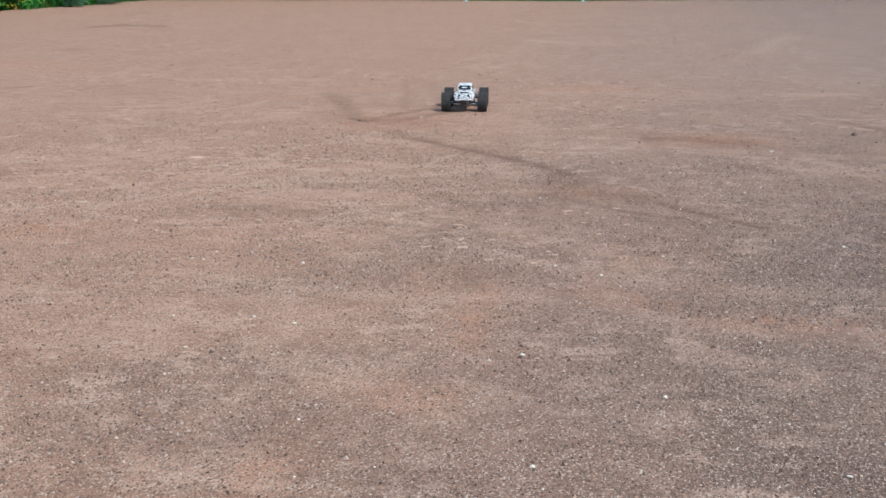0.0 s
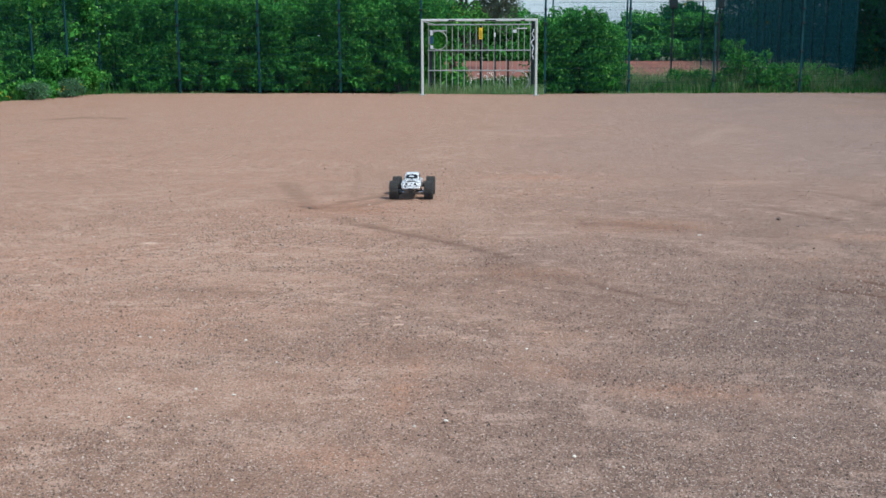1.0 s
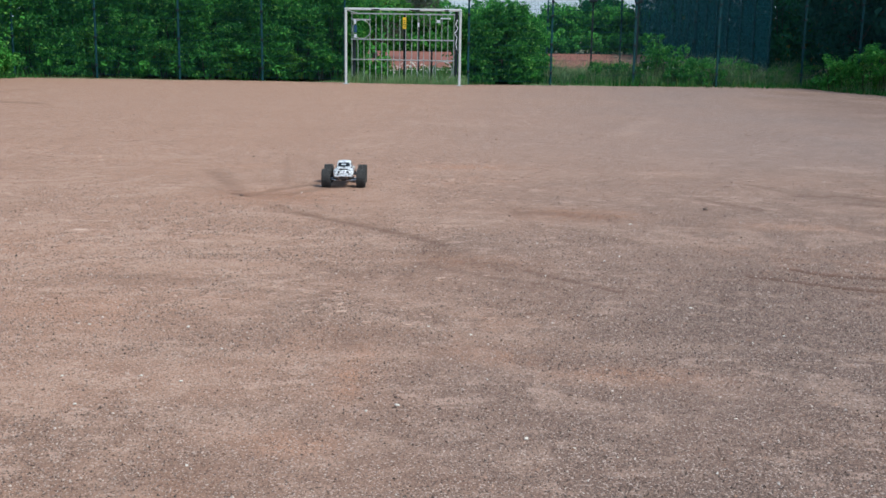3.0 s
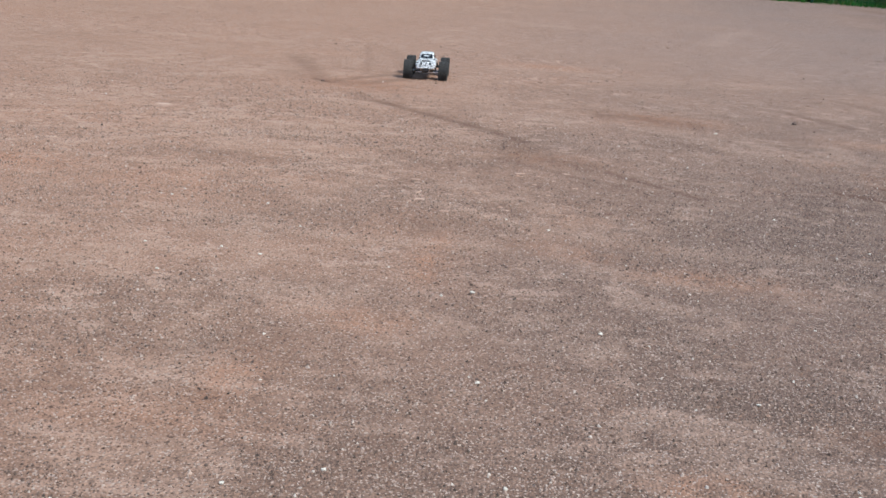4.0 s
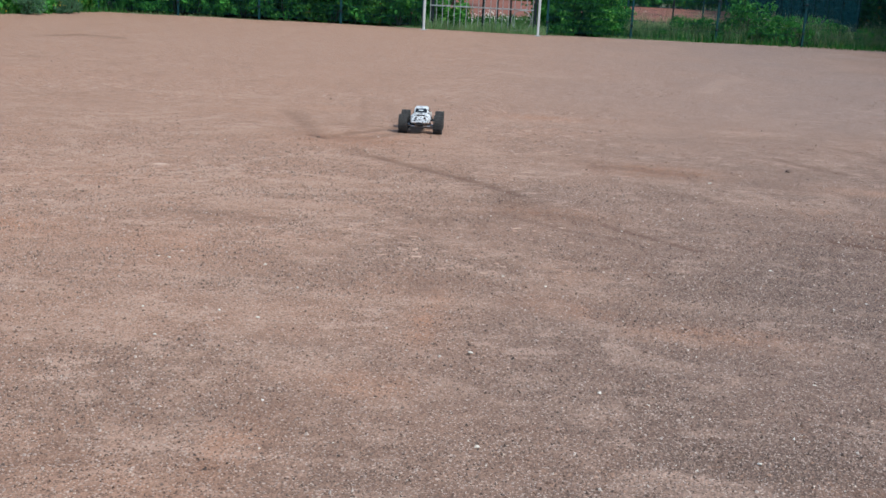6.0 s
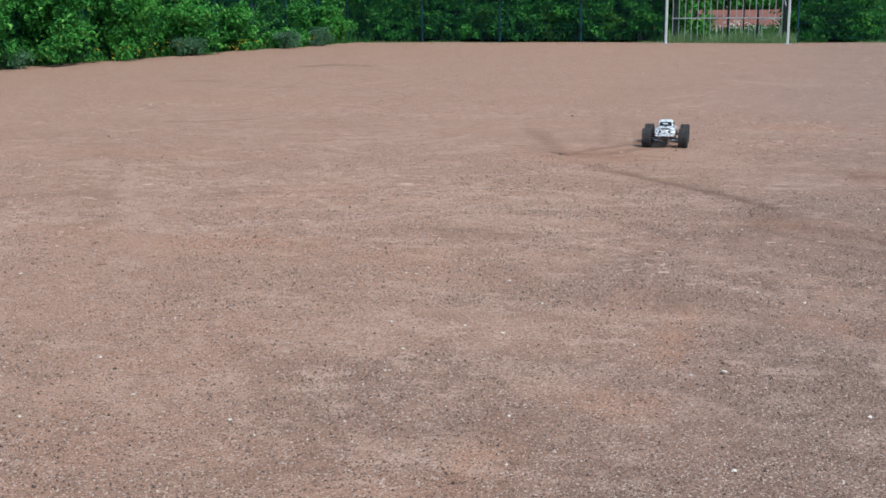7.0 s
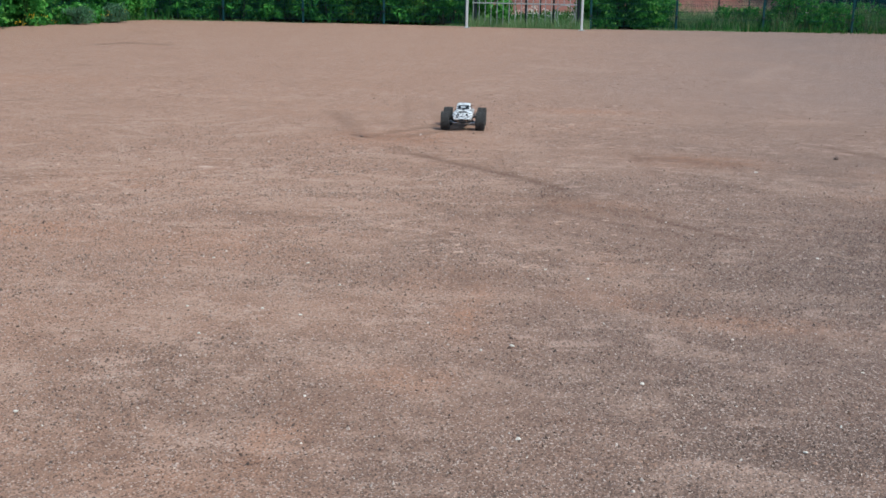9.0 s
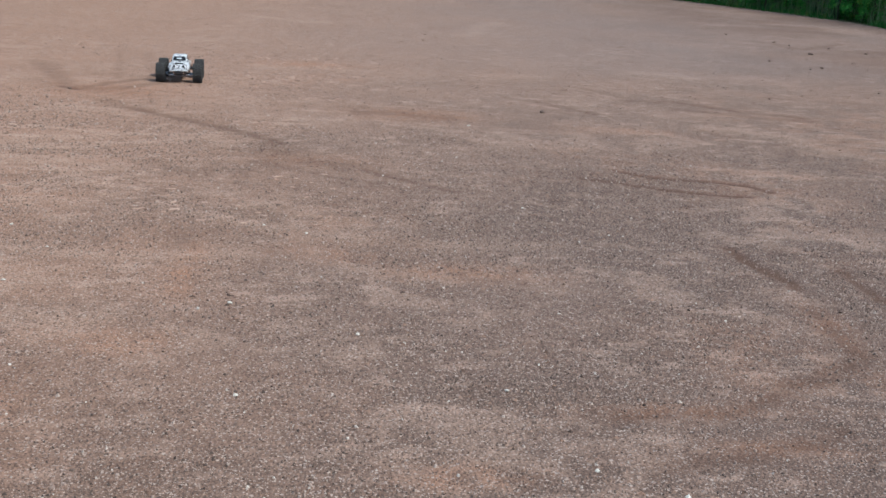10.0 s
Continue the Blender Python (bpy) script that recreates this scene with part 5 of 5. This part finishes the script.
def outline(y, wb, wm, wt, zb, zm, zt):
    half = [(wb * 0.8, zb), (wb, zb + 0.006), (wm, zm), ((wm + wt) / 2 + 0.003, (zm * 0.35 + zt * 0.65)), (wt, zt - 0.004), (wt * 0.8, zt)]
    return [(x, y, z) for x, z in half] + [(-x, y, z) for x, z in half[::-1]]


def plate(bm, corners, thick=0.003):
    """A thin plate over four corners, raised along its own normal."""
    c = [Vector(p) for p in corners]
    n = (c[1] - c[0]).cross(c[3] - c[0]).normalized() * thick
    lo, hi = [bm.verts.new(p - n * 0.5) for p in c], [bm.verts.new(p + n) for p in c]
    bm.faces.new(lo[::-1])
    bm.faces.new(hi)
    for k in range(4):
        bm.faces.new((lo[k], lo[(k + 1) % 4], hi[(k + 1) % 4], hi[k]))


def truck():
    base = new("toy_truck")
    bm = bmesh.new()
    loft(bm, [outline(*s) for s in ((-0.285, 0.070, 0.080, 0.072, 0.135, 0.150, 0.163), (-0.272, 0.086, 0.096, 0.088, 0.124, 0.158, 0.190), (-0.20, 0.090, 0.100, 0.090, 0.118, 0.165, 0.203), (-0.12, 0.078, 0.092, 0.084, 0.112, 0.165, 0.208),
                                    (-0.03, 0.080, 0.086, 0.076, 0.108, 0.165, 0.206), (0.08, 0.082, 0.088, 0.078, 0.108, 0.165, 0.205), (0.16, 0.088, 0.096, 0.082, 0.115, 0.165, 0.196), (0.24, 0.088, 0.094, 0.076, 0.120, 0.158, 0.180), (0.285, 0.066, 0.076, 0.060, 0.132, 0.146, 0.158))])
    body = part("body_shell", bm, M_SHELL, base, "white shell with black ink-splash graphics", True)
    body.location, body.scale = (0, 0, -0.002), (1, 1, 0.91)
    bm = bmesh.new()
    loft(bm, [outline(*s) for s in ((-0.130, 0.078, 0.076, 0.070, 0.196, 0.202, 0.210), (-0.100, 0.078, 0.071, 0.060, 0.196, 0.232, 0.262), (-0.080, 0.078, 0.069, 0.057, 0.196, 0.240, 0.272), (0.0, 0.078, 0.069, 0.057, 0.196, 0.240, 0.277), (0.045, 0.078, 0.069, 0.057, 0.196, 0.238, 0.270), (0.085, 0.076, 0.070, 0.060, 0.196, 0.222, 0.240), (0.125, 0.072, 0.070, 0.064, 0.194, 0.199, 0.206))])
    cab = part("cabin", bm, M_SHELL, body, "", True)
    bm = bmesh.new()
    plate(bm, [(-0.060, -0.124, 0.222), (0.060, -0.124, 0.222), (0.052, -0.101, 0.258), (-0.052, -0.101, 0.258)], 0.006)
    part("rear_window", bm, M_TINT, body, "dark rear window with pale marks")
    bm = bmesh.new()
    plate(bm, [(-0.027, -0.1175, 0.236), (0.022, -0.1175, 0.236), (0.020, -0.1125, 0.244), (-0.025, -0.1125, 0.244)], 0.010)
    part("window_mark", bm, M_PALEMARK, body, "pale lettering strip")
    bm = bmesh.new()
    plate(bm, [(0.060, 0.120, 0.210), (-0.060, 0.120, 0.210), (-0.051, 0.062, 0.262), (0.051, 0.062, 0.262)], 0.005)
    part("windscreen", bm, M_TINT, body)
    for s in (-1, 1):
        bm = bmesh.new()
        pts = [(s * 0.0735, -0.078, 0.218), (s * 0.0735, 0.075, 0.218), (s * 0.0635, 0.045, 0.258), (s * 0.0635, -0.065, 0.258)]
        plate(bm, pts if s > 0 else pts[::-1], 0.004)
        part("side_window", bm, M_TINT, body)
        bm = bmesh.new()
        loft(bm, [[(s * 0.040, y, 0.203), (s * 0.062, y, 0.203), (s * 0.058, y, z), (s * 0.044, y, z)] for y, z in ((-0.26, 0.207), (-0.22, 0.222), (-0.15, 0.222), (-0.13, 0.212))])
        part("rear_pod", bm, M_SHELL, body)
        bm = bmesh.new()
        box(bm, s * 0.043, -0.279, 0.181, 0.020, 0.012, 0.022, 0.003)
        part("tail_lamp", bm, M_TINT, body)
        bm = bmesh.new()
        tube(bm, [(s * 0.066, -0.10, 0.200), (s * 0.075, -0.125, 0.216), (s * 0.075, -0.135, 0.205)], 0.006, 6)
        part("body_clip", bm, M_PLASTIC, body)
        bm = bmesh.new()
        box(bm, s * 0.048, 0.274, 0.156, 0.030, 0.016, 0.014, 0.003)
        part("headlight", bm, M_SILVER, body)
    bm = bmesh.new()
    loft(bm, [[(-w, y, z0), (w, y, z0), (w, y, z1), (-w, y, z1)] for y, w, z0, z1 in ((-0.235, 0.030, 0.085, 0.105), (-0.20, 0.050, 0.072, 0.118), (0.20, 0.050, 0.072, 0.118), (0.245, 0.028, 0.090, 0.108))])
    part("chassis", bm, M_PLASTIC, base, "black nylon chassis tub")
    for y, n in ((-0.185, -1), (0.185, 1)):
        bm = bmesh.new()
        box(bm, 0, y, 0.098, 0.066, 0.075, 0.060, 0.008)
        part("gearbox", bm, M_PLASTIC, base)
        bm = bmesh.new()
        box(bm, 0, y + n * 0.045, 0.160, 0.120, 0.007, 0.060, 0.003)
        part("shock_tower", bm, M_PLASTIC, base)
        for s in (-1, 1):
            bm = bmesh.new()
            tube(bm, [(s * 0.028, y - 0.028, 0.080), (s * 0.128, y - 0.006, 0.082)], 0.0065, 6)
            tube(bm, [(s * 0.028, y + 0.028, 0.080), (s * 0.128, y + 0.006, 0.082)], 0.0065, 6)
            box(bm, s * 0.08, y, 0.081, 0.09, 0.028, 0.007, 0.002)
            part("suspension_arm", bm, M_PLASTIC, base)
            bm = bmesh.new()
            tube(bm, [(s * 0.020, y + n * 0.036, 0.072), (s * 0.075, y + n * 0.030, 0.076), (s * 0.132, y + n * 0.018, 0.078)], 0.0045, 8)
            part("track_rod", bm, M_SILVER, base, "bright steel track rod")
            bm = bmesh.new()
            tube(bm, [(s * 0.030, y, 0.098), (s * 0.140, y, 0.088)], 0.005, 8)
            part("drive_shaft", bm, M_HUB, base)
            for k in (-1, 1):
                bm = bmesh.new()
                lo, hi = Vector((s * 0.105, y + k * 0.016, 0.088)), Vector((s * 0.052, y + n * 0.04 + k * 0.006, 0.182))
                tube(bm, [lo, lo.lerp(hi, 0.45)], 0.0035, 6)
                tube(bm, [lo.lerp(hi, 0.42), hi], 0.0085, 8)
                turns = 7
                coil = [lo.lerp(hi, 0.1 + 0.6 * q / (turns * 8)) + Vector((0, math.cos(q * math.pi / 4), math.sin(q * math.pi / 4))) * 0.0105 for q in range(turns * 8 + 1)]
                tube(bm, coil, 0.0016, 4, False)
                part("shock_absorber", bm, M_PLASTIC, base)
    bm = bmesh.new()
    tube(bm, [(-0.085, -0.292, 0.124), (-0.06, -0.300, 0.124), (0.06, -0.300, 0.124), (0.085, -0.292, 0.124)], 0.0075, 8)
    rb = part("rear_bumper", bm, M_SHELL, base, "white rear bumper bar")
    for x in (-0.045, 0.045):
        bm = bmesh.new()
        tube(bm, [(x, -0.296, 0.122), (x, -0.27, 0.095), (x * 0.6, -0.235, 0.088)], 0.006, 6)
        part("bumper_stay", bm, M_SILVER, rb)
    bm = bmesh.new()
    box(bm, 0, -0.285, 0.103, 0.066, 0.030, 0.020, 0.005)
    part("skid_plate", bm, M_PLASTIC, base)
    bm = bmesh.new()
    loft(bm, [[(-w, y, z0), (w, y, z0), (w, y, z1), (-w, y, z1)] for y, w, z0, z1 in ((0.245, 0.055, 0.088, 0.116), (0.285, 0.075, 0.094, 0.128), (0.305, 0.060, 0.104, 0.126))])
    part("front_bumper", bm, M_BLUEPART, base, "blue front bumper")
    bm = bmesh.new()
    box(bm, 0.088, -0.19, 0.150, 0.022, 0.02, 0.026, 0.004)
    part("brake_link", bm, M_REDPART, base, "small red anodised link")
    shared = {}
    for x in (-0.172, 0.172):
        for y in (-0.185, 0.185):
            wheel = new("wheel")
            wheel.parent = base
            wheel.location = (x, y, 0.0895)
            wheel.rotation_euler = (radians(37 * (y > 0) + 11 * (x > 0)), 0, 0 if x > 0 else math.pi)
            if not shared:
                for key, bm, mat, sm in (("tyre", tyre_mesh(), M_RUBBER, False), ("rim", rim_mesh(), M_RIM, True)):
                    ob = part(key, bm, mat, wheel, "", sm)
                    shared[key] = ob.data
                bm = bmesh.new()
                lathe(bm, [(0.012, 0.0085), (0.026, 0.0085), (0.028, 0.006), (0.028, 0.0005)], 6)
                shared["hub_nut"] = part("hub_nut", bm, M_HUB, wheel).data
            else:
                for key, me in shared.items():
                    part(key, me, None, wheel)
    base.matrix_world = pose(-1.56, 10.80, -0.002, 0, 0, 5)
    tagged(base, "radio-controlled monster truck with white splashed shell and dusty tyres", "toy truck")


truck()
